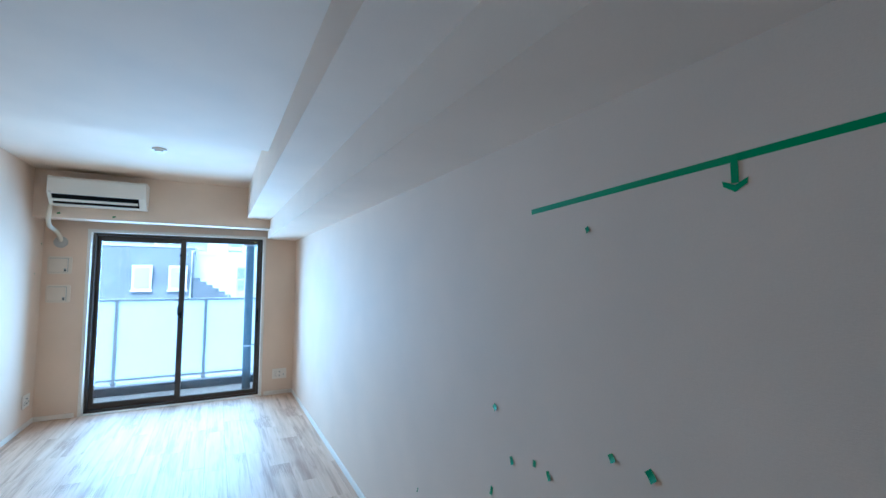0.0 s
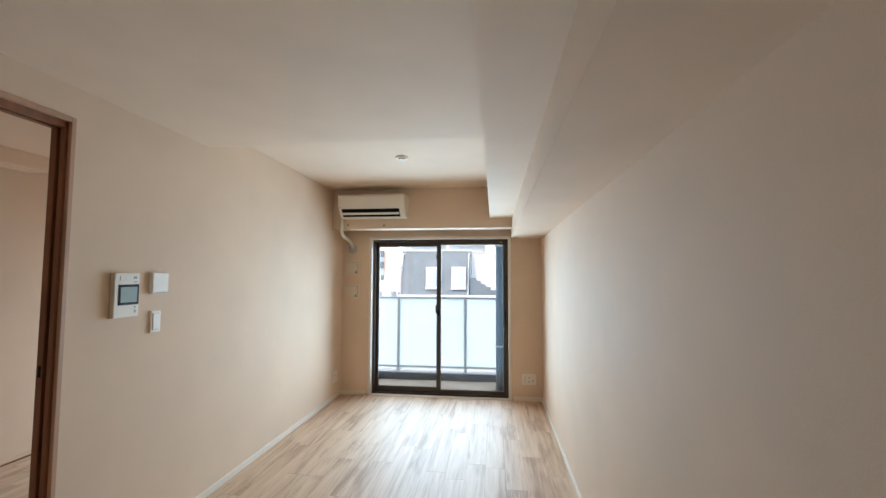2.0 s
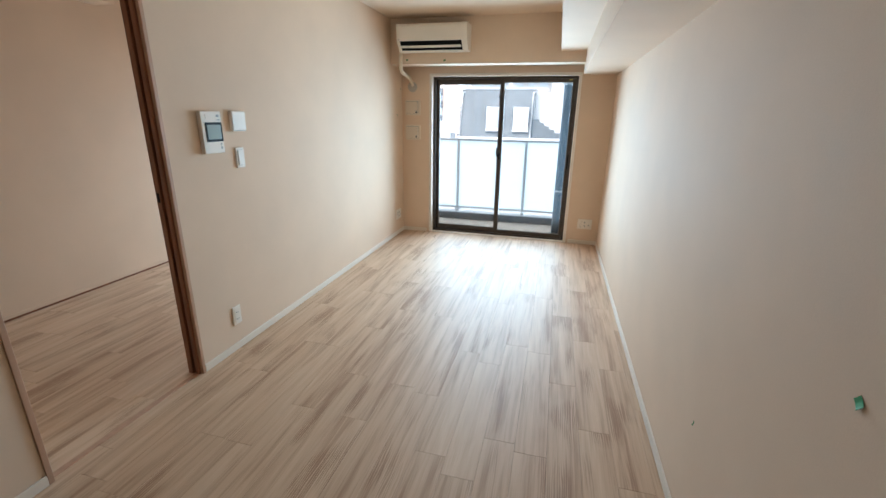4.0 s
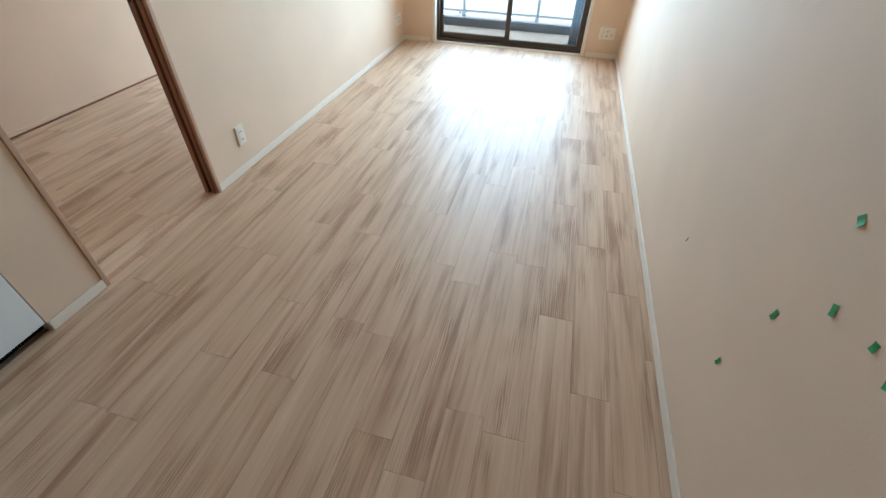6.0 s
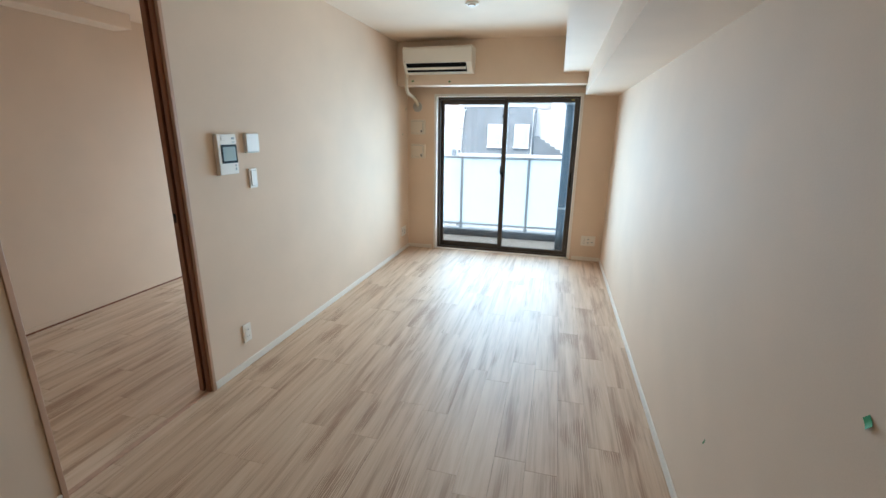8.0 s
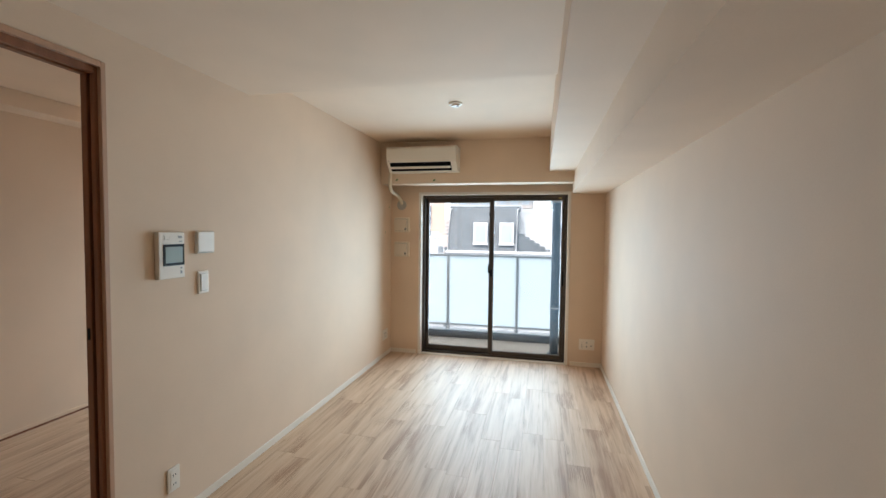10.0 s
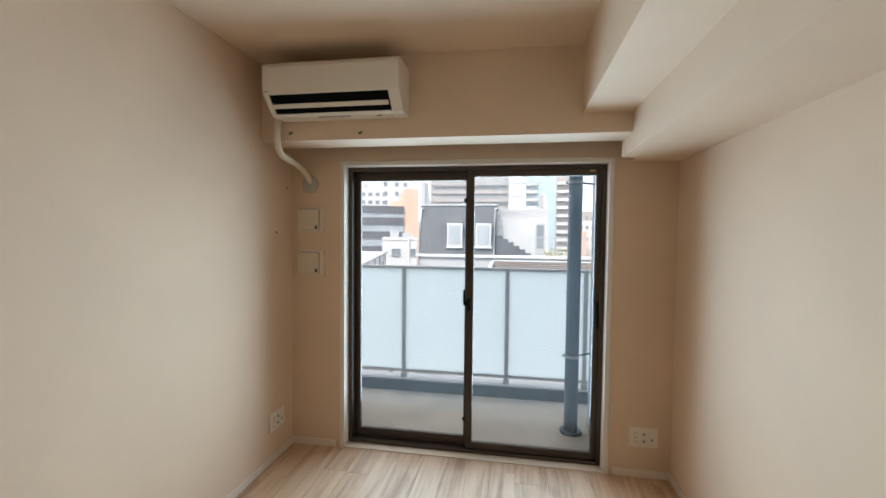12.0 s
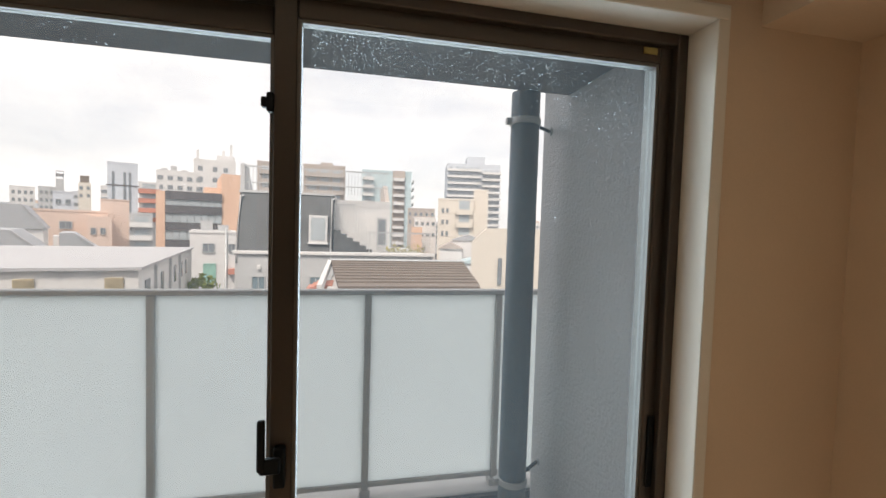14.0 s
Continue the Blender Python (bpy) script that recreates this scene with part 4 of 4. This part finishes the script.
for k in range(28):
    bars.append(((3.55 + 0.10 * k, 0.10, 12.40), (3.57 + 0.10 * k, 0.12, 13.28)))
boxes("terrace_railing", bars + [((2.0, 0.09, 14.43), (2.95, 0.13, 14.49)), ((3.5, 0.09, 13.26), (6.35, 0.13, 13.32))], C_METAL, mh)
boxes("roof_railing", [((-1.9 + 0.14 * k, 1.0, 14.95), (-1.875 + 0.14 * k, 1.02, 16.0)) for k in range(45)] + [((-1.9, 0.99, 15.98), (4.4, 1.03, 16.04)), ((-1.9, 0.99, 15.3), (4.4, 1.03, 15.34))], C_METAL, mh)
prism("stair_parapet", [(2.0, 14.75), (6.0, 14.75), (6.0, 15.7), (3.6, 15.7)], "x", 4.35, 4.55, C_TAN, mh)
prism("chimney_wall", [(0.9, 14.9), (2.6, 14.9), (1.6, 16.1), (0.9, 16.1)], "x", -1.95, -1.78, C_GREYWALL, mh)
bm = bmesh.new()
for k in range(160):
    c = Vector((random.uniform(4.3, 6.1), 0.35 + random.uniform(-0.15, 0.15), 12.42 + abs(random.gauss(0, 0.16))))
    q = Euler([random.uniform(0, 6.28) for _ in range(3)]).to_matrix()
    vs = [bm.verts.new(c + q @ Vector(v)) for v in ((-0.06, 0, 0), (0, -0.03, 0), (0.06, 0, 0), (0, 0.03, 0.01))]
    bm.faces.new(vs)
finish(bm, "planting", C_FLOWER, mh, kind="stuff")

# low house with a brown standing-seam roof
bh = thing("brown_roof_house", (1.2, 14.0, GZ), "low house with a brown seamed metal roof", "building")
slab("wall", (-1.85, 0.2, 0), (1.40, 4.5, 12.1), C_WHITE, bh)
def roof_strip(name, y0, y1, lift, mat, parent):
    """A strip of the roof across its slope; the roof widens towards the ridge."""
    bm = bmesh.new()
    def edge(y, dz):
        k = y / 4.0
        return [(-1.58 - 0.33 * k, y, 12.26 + 0.20 * k + dz), (1.46 + 0.67 * k, y, 12.26 + 0.20 * k + dz)]
    v = [bm.verts.new(p) for p in edge(y0, lift) + edge(y1, lift) + edge(y0, lift - 0.06) + edge(y1, lift - 0.06)]
    for f in ((0, 1, 3, 2), (4, 6, 7, 5), (0, 4, 5, 1), (2, 3, 7, 6), (0, 2, 6, 4), (1, 5, 7, 3)):
        bm.faces.new([v[i] for i in f])
    bmesh.ops.recalc_face_normals(bm, faces=bm.faces[:])
    return finish(bm, name, mat, parent)


for k in range(9):
    roof_strip("roof_panel", k * 0.444, k * 0.444 + 0.40, 0.0, C_BROWN, bh)
    roof_strip("roof_seam", k * 0.444 + 0.40, k * 0.444 + 0.444, 0.035, C_BROWN, bh)
boxes("ridge", [((-1.95, 3.98, 12.30), (2.18, 4.25, 12.53))], C_METAL, bh, bevel=0.02)
prism("gable_trim", [(-0.1, 12.10), (4.1, 12.30), (4.1, 12.50), (-0.1, 12.30)], "x", -2.0, -1.90, C_WHITE, bh)
boxes("awning", [((-2.35 + 0.1 * k, 1.2, 11.98 + 0.05 * k), (-1.95 + 0.1 * k, 2.2, 12.02 + 0.05 * k)) for k in range(3)], C_RED, bh)

# cream gabled house on the east side
cg = thing("cream_house", (4.72, 22.0, GZ), "cream rendered gabled house with one dark window", "building")
cg.rotation_euler = (0, 0, radians(-17))
prism("wall", [(0, 0), (0, 13.0), (0.62, 13.62), (3.2, 13.62), (3.2, 0)], "y", 0, 7.0, C_CREAM, cg)
slab("window", (1.10, -0.06, 11.3), (1.28, 0.01, 12.4), C_GLASS, cg)

# white low house with green doors
gd = building("green_door_house", "white three-storey house with pale green doors", -10.2, -7.45, 35.0, 41.0, 0.85, C_WHITE, lip=0.15)
windows(gd, [-0.27], [-0.1], 0.62, 0.5, C_GLASS, many=False)
windows(gd, [-0.22], [-1.75], 0.62, 1.2, C_GREEN, C_GREEN, many=False)
windows(gd, [1.05], [-0.1], 0.35, 0.5, C_GLASS, many=False)
slab("red_awning", (0.85, -0.4, 10.2), (1.35, 0, 10.55), C_RED, gd)
boxes("roof_box", [((-0.75, 1.0, 13.0), (-0.05, 2.0, 13.65)), ((0.25, 1.0, 13.0), (0.9, 2.0, 13.4))], C_GREYWALL, gd)
tube("downpipe", [(0.72, -0.08, 0), (0.72, -0.08, 13.2)], 0.06, C_METAL, gd, sides=8)

# grey sloped roofs far on the west side
for xt, xb, y0, zt, zb in ((-14.33, -12.98, 27.0, 0.95, -0.33), (-14.21, -12.99, 31.0, 0.76, -0.25), (-20.32, -19.2, 37.0, 2.33, 0.8)):
    gr = thing("grey_roof_house", (xb, y0, GZ), "house with a broad grey metal roof sloping to one side", "building", "grey-roofed houses")
    gr.rotation_euler = (0, 0, radians(28))
    back = 1.5 if y0 == 31.0 else 9.0
    slab("wall", (-back - 0.2, 0.15, 0), (-0.15, 5.0, zb - GZ - 0.02), C_WHITE, gr)
    prism("roof", [(-back - 0.3, zb - GZ - 0.03), (-back - 0.3, zt - GZ), (xt - xb, zt - GZ), (0, zb - GZ)], "y", 0.0, 5.2, C_ROOFGREY, gr)
    prism("roof_edge", [(xt - xb, zt - GZ + 0.03), (0.05, zb - GZ + 0.01), (0.05, zb - GZ - 0.06), (xt - xb, zt - GZ - 0.05)], "y", -0.06, 0.0, C_ROOFPALE, gr)
hb = building("orange_sign_hut", "small roof hut with an orange panel", -15.9, -14.6, 32.0, 34.0, 0.55, C_WHITE)
slab("orange_panel", (-0.35, -0.05, 11.8), (0.0, 0, 12.5), C_ORANGE, hb)
slab("window", (0.35, -0.05, 11.7), (0.65, 0, 11.95), C_GLASS, hb)

# pink houses
pk = building("pink_house", "pink rendered apartment house with small windows", -25.0, -19.6, 45.0, 54.0, 2.1, C_PINK, lip=0.15)
windows(pk, [-2.0, -0.3, 1.5], [1.0, -1.2], 0.7, 0.55)
balconies(pk, 0.3, 2.5, [-0.2, -2.9], C_PINK, out=0.6, height=0.7, dark=False)
pk2 = building("pink_tower_house", "tall narrow pink rendered house", -22.2, -19.9, 49.0, 55.0, 3.3, C_PINK, lip=0.1)
pk3 = building("pink_annex", "peach rendered annex with rows of windows", -20.6, -18.9, 44.0, 48.0, 1.75, C_PINK)
windows(pk3, [-0.4, 0.2], [0.6], 0.3, 0.5)

# dark-banded office with orange ends
of = building("banded_office", "office block with dark window bands and orange end walls", -21.9, -15.3, 60.0, 72.0, 5.0, C_GREYWALL)
slab("orange_end", (-3.31, -0.25, 0), (-2.45, 0, 17.0), C_ORANGE, of)
slab("orange_tower", (3.3, 0, 0), (5.35, 11, 19.5), C_ORANGE, of)
slab("orange_tower_head", (1.5, 2.0, 17.0), (3.3, 9, 17.9), C_ORANGE, of)
boxes("dark_band", [((-2.45, -0.28, 12.0 + z), (3.3, 0, 12.95 + z)) for z in (-1.5, 0.55, 2.5, 4.12)], C_DARKBAND, of)
boxes("window_pane", [((-2.40 + k * 0.72, -0.14, 12.97 + z), (-2.40 + k * 0.72 + 0.62, 0.0, 14.05 + z)) for k in range(8) for z in (-1.45, 0.55, 2.5)], C_GLASSPALE, of, kind="stuff")

# grey-white flats under the towers
gf = building("grey_flats", "pale grey flats with long balconies", -50.6, -42.0, 108.0, 118.0, 2.9, C_GREYWALL, lip=0.4)
balconies(gf, -4.0, 4.0, [0.2, -2.6, -5.4], C_WHITE, out=1.0)
bt = building("blue_white_tower", "slim blue-white tower with dark window strips", -51.5, -45.7, 110.0, 122.0, 13.6, C_BLUEWHITE, lip=0.5)
boxes("window_strip", [((x, -0.06, 6.0), (x + 0.5, 0, 24.0)) for x in (-1.9, 0.1, 1.0)], C_GLASS, bt)
boxes("floor_band", [((-2.9, -0.1, 12.0 + z), (2.9, 0, 12.25 + z)) for z in (9.0,)], C_DARKBAND, bt)
rb = building("red_striped_flats", "white flats with red balcony fronts", -46.4, -42.3, 112.0, 120.0, 10.0, C_WHITE, lip=0.3)
balconies(rb, -2.0, 2.0, [1.4, 3.5, 5.6, 7.7], C_RED, out=0.8, height=1.0)
lw = building("long_white_flats", "long white flats with roof plant", -58.0, -40.0, 150.0, 165.0, 16.5, C_WHITE, lip=0.6)
windows(lw, steps(-7.5, 7.5, 7), [14.8, 12.0, 9.0], 1.3, 1.2)
wa = building("white_antenna_building", "white office building with roof masts", -48.5, -36.4, 152.0, 166.0, 20.6, C_WHITE, lip=0.8)
windows(wa, [-4.0, 0.0, 3.0], [18.5, 15.2, 12.0], 1.2, 1.4)
for x, h in ((-4.8, 4.0), (2.4, 4.5), (4.6, 6.5)):
    slab("mast", (x - 0.35, 3.0, 32.6), (x + 0.35, 3.7, 32.6 + h), C_WHITE, wa)
slab("plant_room", (0.5, 2.0, 32.6), (5.6, 9.0, 35.2), C_WHITE, wa)

# brown flats
for x0, x1, n in ((-25.5, -14.0, 4), (-13.5, -2.2, 4)):
    bf = building("brown_flats", "brown-tiled apartment block with balconies on every floor", x0, x1, 130.0, 145.0, 18.2, C_TAN, lip=0.7)
    w = (x1 - x0) / 2
    balconies(bf, -w + 0.6, w - 0.6, steps(1.0, 15.4, 7), C_TAN, out=1.1)
    slab("stair_head", (-w * 0.2, 3.0, 30.2), (w * 0.4, 8.0, 32.0), C_TAN, bf)

# blue and tan tower
jt = building("blue_tower", "pale blue and tan apartment tower with balconies", 3.2, 20.8, 160.0, 178.0, 21.8, C_BLUE, lip=0.6, turned=0.3)
slab("tan_bay", (2.0, -0.8, 0), (6.4, 0, 34.4), C_TAN, jt)
balconies(jt, -8.6, -4.6, steps(-7.0, 18.6, 10), C_WHITE, out=1.6)
balconies(jt, 2.2, 6.2, steps(-7.0, 18.6, 10), C_WHITE, out=2.2)
side_balconies(jt, 8.8, 1, 1.0, 8.0, steps(-7.0, 18.6, 10), C_WHITE)

# white tower
kt = building("white_tower", "white high-rise with ribbon balconies and a roof block", 43.0, 68.5, 200.0, 222.0, 32.5, C_BLUEWHITE, lip=0.6, turned=0.6)
slab("roof_block", (-3.0, 3.0, 44.5), (5.5, 12.0, 49.0), C_BLUEWHITE, kt)
balconies(kt, -12.4, 3.5, steps(-7.0, 29.5, 13), C_WHITE, out=1.6)
balconies(kt, 4.0, 12.8, steps(-8.2, 28.3, 13), C_WHITE, out=2.4)

# beige block and small roofs below it
bl = building("beige_block", "beige apartment block with open balconies", 12.9, 18.6, 70.0, 80.0, 6.2, C_CREAM, lip=0.3)
windows(bl, [-2.0, -1.3], [4.6, 2.8, 1.0], 0.35, 0.7)
balconies(bl, 0.0, 2.7, [4.0, 2.0, 0.0, -2.0], C_CREAM, out=0.6, height=0.8)
bl2 = building("beige_stair_tower", "plain beige stair tower", 18.6, 21.0, 70.0, 78.0, 8.1, C_CREAM)
tn = building("tan_low_flats", "tan tiled low flats in the distance", 13.6, 20.5, 112.0, 120.0, 6.6, C_TAN, lip=0.3)
windows(tn, steps(-2.8, 2.8, 5), [5.4, 3.4], 0.6, 0.8)
wl = building("white_low_house", "small white house with rows of windows", 11.0, 15.0, 82.0, 90.0, 3.6, C_WHITE, lip=0.2)
windows(wl, steps(-1.5, 1.5, 4), [2.6, 0.6], 0.5, 0.6)
orh = building("orange_low_house", "small orange rendered house", 9.4, 11.2, 74.0, 80.0, 1.9, C_ORANGE)
for x0, x1, y0, zt, mt in ((9.6, 12.2, 52.0, -0.2, C_TAN), (12.0, 16.0, 56.0, 0.7, C_ROOFGREY), (10.5, 15.5, 46.0, -1.4, C_BLUE)):
    lr = building("low_roof_house", "low house among the roofs", x0, x1, y0, y0 + 6, zt - 0.4, C_WHITE)
    w = (x1 - x0) / 2
    prism("roof", [(-w - 0.2, zt - 0.4 - GZ), (0, zt + 0.35 - GZ), (w + 0.2, zt - 0.4 - GZ)], "y", -0.2, 6.2, mt, lr)

# towers and flats over the roofs on the west side
pb = building("pale_annex_block", "pale rendered block with a few windows over the roofs", -32.3, -30.3, 60.0, 68.0, 4.4, C_BLUEWHITE, lip=0.15)
windows(pb, [-0.4, 0.4], [3.4, 1.6], 0.4, 0.5)
st = building("slim_tower", "slim grey tower with an open sign frame on top", -113.2, -110.4, 200.0, 206.0, 17.2, C_GREYWALL)
boxes("sign_frame", [((-1.2, 0, 29.2), (-1.0, 0.3, 32.2)), ((1.0, 0, 29.2), (1.2, 0.3, 32.2)), ((-1.2, 0, 32.0), (1.2, 0.3, 32.3)), ((-1.0, 0.1, 30.0), (1.0, 0.2, 31.2))], C_ROOFDARK, st)
bc = building("brown_capped_tower", "pale tower with a brown plant room on its roof", -105.6, -101.2, 200.0, 210.0, 16.2, C_CREAM)
slab("plant_room", (-1.4, 1.0, 28.2), (1.4, 6.0, 30.9), C_BROWN, bc)
windows(bc, [-1.1, 1.1], [14.0, 11.0], 0.9, 1.3)
for x0, x1, zt, mt in ((-131.0, -122.5, 13.6, C_WHITE), (-121.5, -114.2, 13.9, C_GREYWALL), (-110.0, -106.0, 12.6, C_BLUEWHITE), (-100.0, -95.3, 15.2, C_WHITE), (-94.5, -90.0, 12.0, C_TAN)):
    wf = building("west_flats", "distant pale flats with rows of windows", x0, x1, 204.0, 216.0, zt, mt, lip=0.4)
    wf["group"] = "west flats"
    w = (x1 - x0) / 2 * 0.6
    windows(wf, steps(-w, w, 4), steps(zt - 2.0, zt - 8.0, 3), 0.8, 1.3)
for x, h in ((-7.4, 1.4), (-5.0, 2.2), (-2.2, 1.2), (1.6, 1.8), (5.2, 1.1)):
    slab("roof_plant", (x, 2.0, 28.4), (x + 1.6, 5.0, 28.5 + h), C_GREYWALL, lw)

# small far blocks along the skyline
rng = random.Random(7)
FAR = [C_WHITE, C_GREYWALL, C_CREAM, C_TAN, C_BLUEWHITE, C_PINK]
for i in range(46):
    az = radians(-62 + i * 2.9 + rng.uniform(-1, 1))
    d = rng.uniform(190, 420)
    x, y = d * math.sin(az), 5 + d * math.cos(az)
    if y < 120 or (38 < x < 75 and y < 230):
        y = max(y, 235)
    w = rng.uniform(6, 14)
    top = rng.uniform(1.0, 9.0) * d / 260 + 1.0
    fb = building("skyline_block", "distant city block with rows of windows", x - w, x + w, y, y + 12, top, FAR[i % 6], lip=0.5)
    fb["group"] = "skyline blocks"
    windows(fb, steps(-w * 0.8, w * 0.8, 6), steps(top - 2.2, top - 11.2, 4), w * 0.18, 1.5)

# shrub by the hall
sh = thing("street_tree", (-6.2, 24.0, GZ), "small round green street tree between houses", "tree")
tube("trunk", [(0, 0, 0), (0.05, 0, 5.0), (0, 0.05, 9.3)], 0.10, C_BROWN, sh, sides=8)
for q in range(5):
    a = q * 1.26
    tube("limb", [(0, 0, 7.5 + q * 0.3), (0.35 * math.cos(a), 0.35 * math.sin(a), 9.2), (0.6 * math.cos(a), 0.6 * math.sin(a), 10.2)], 0.035, C_BROWN, sh, sides=6)
bm = bmesh.new()
for k in range(900):
    v = Vector((random.gauss(0, 1), random.gauss(0, 1), random.gauss(0, 1))).normalized() * random.uniform(0.55, 1.0)
    c = Vector((v.x * 0.95, v.y * 0.9, 10.45 + v.z * 0.95 + 0.12 * math.sin(5 * v.x)))
    q = Euler([random.uniform(0, 6.28) for _ in range(3)]).to_matrix()
    bm.faces.new([bm.verts.new(c + q @ Vector(p)) for p in ((-0.11, 0, 0), (0, -0.05, 0), (0.11, 0, 0), (0, 0.05, 0.02))])
finish(bm, "leaves", C_LEAF, sh, kind="stuff")

# the storeys of our own house under the flat
slab("house_storeys", (-9.0, -6.0, GZ), (7.0, 7.5, -0.61), C_GREYWALL, kind="structure")
boxes("house_upper_storeys", [((-9.0, -6.0, TOP + 0.21), (7.0, 5.99, 9.0)), ((-9.0, -6.0, -0.60), (X2 - 0.16, 5.99, TOP + 0.2)),
                              ((XR + 0.16, -6.0, -0.60), (7.0, 5.99, TOP + 0.2)), ((X2 - 0.15, -6.0, -0.60), (XR + 0.15, YS - 0.16, TOP + 0.2))], C_GREYWALL, kind="structure")

# ---------------------------------------------------------------- floors, board by board
def plank_floor(parent, x_seam, x0, x1, y0, y1, width, length, starts):
    """Boards along y; starts maps a column to the place of one of its end joints."""
    gap = 0.0007
    shapes = {}
    k = math.floor((x0 - x_seam) / width)
    while x_seam + k * width < x1 - 0.004:
        a, b = max(x0, x_seam + k * width), min(x1, x_seam + (k + 1) * width)
        joint = starts.get(k, random.random() * length)
        y = joint - math.ceil((joint - y0) / length) * length
        while y < y1 - 0.004:
            c, d = max(y0, y), min(y1, y + length)
            y += length
            if d - c < 0.01 or b - a < 0.006:
                continue
            w, h = round(b - a - gap, 4), round(d - c - gap, 4)
            if (w, h) not in shapes:
                bm = bmesh.new()
                add_box(bm, (-w / 2, -h / 2, -0.008), (w / 2, h / 2, 0.0), bevel=0.0008)
                me = bpy.data.meshes.new("plank")
                bm.to_mesh(me)
                bm.free()
                me.materials.append(M_FLOOR)
                shapes[w, h] = me
            p = new("plank", shapes[w, h])
            p.location = ((a + b) / 2, (c + d) / 2, random.uniform(-0.0002, 0.0002))
            p.parent = parent
        k += 1


floor = slab("floor", (XL - 0.06, YS, -0.2), (XR, YE + 0.062, -0.0045), M_SUB, kind="structure")
STARTS = {-1: 3.015, -2: 2.425, -3: 1.875, -4: 1.280, -5: 2.240, -6: 2.885, -7: 2.075, -8: 1.575, -9: 2.525, -10: 2.197, -11: 1.645, -12: 1.302, -13: 1.900, -14: 0.999, -15: 1.525}
plank_floor(floor, 0.934, XL - 0.018, XR - 0.002, YS, YE - 0.001, 0.1468, 0.909, STARTS)
floor_bed = slab("floor_bedroom", (X2, Y2, -0.2), (XL - 0.06, YE, -0.0045), M_SUB, kind="structure")
plank_floor(floor_bed, -1.53, X2, XL - 0.046, Y2, YE - 0.001, 0.1468, 0.909, {})
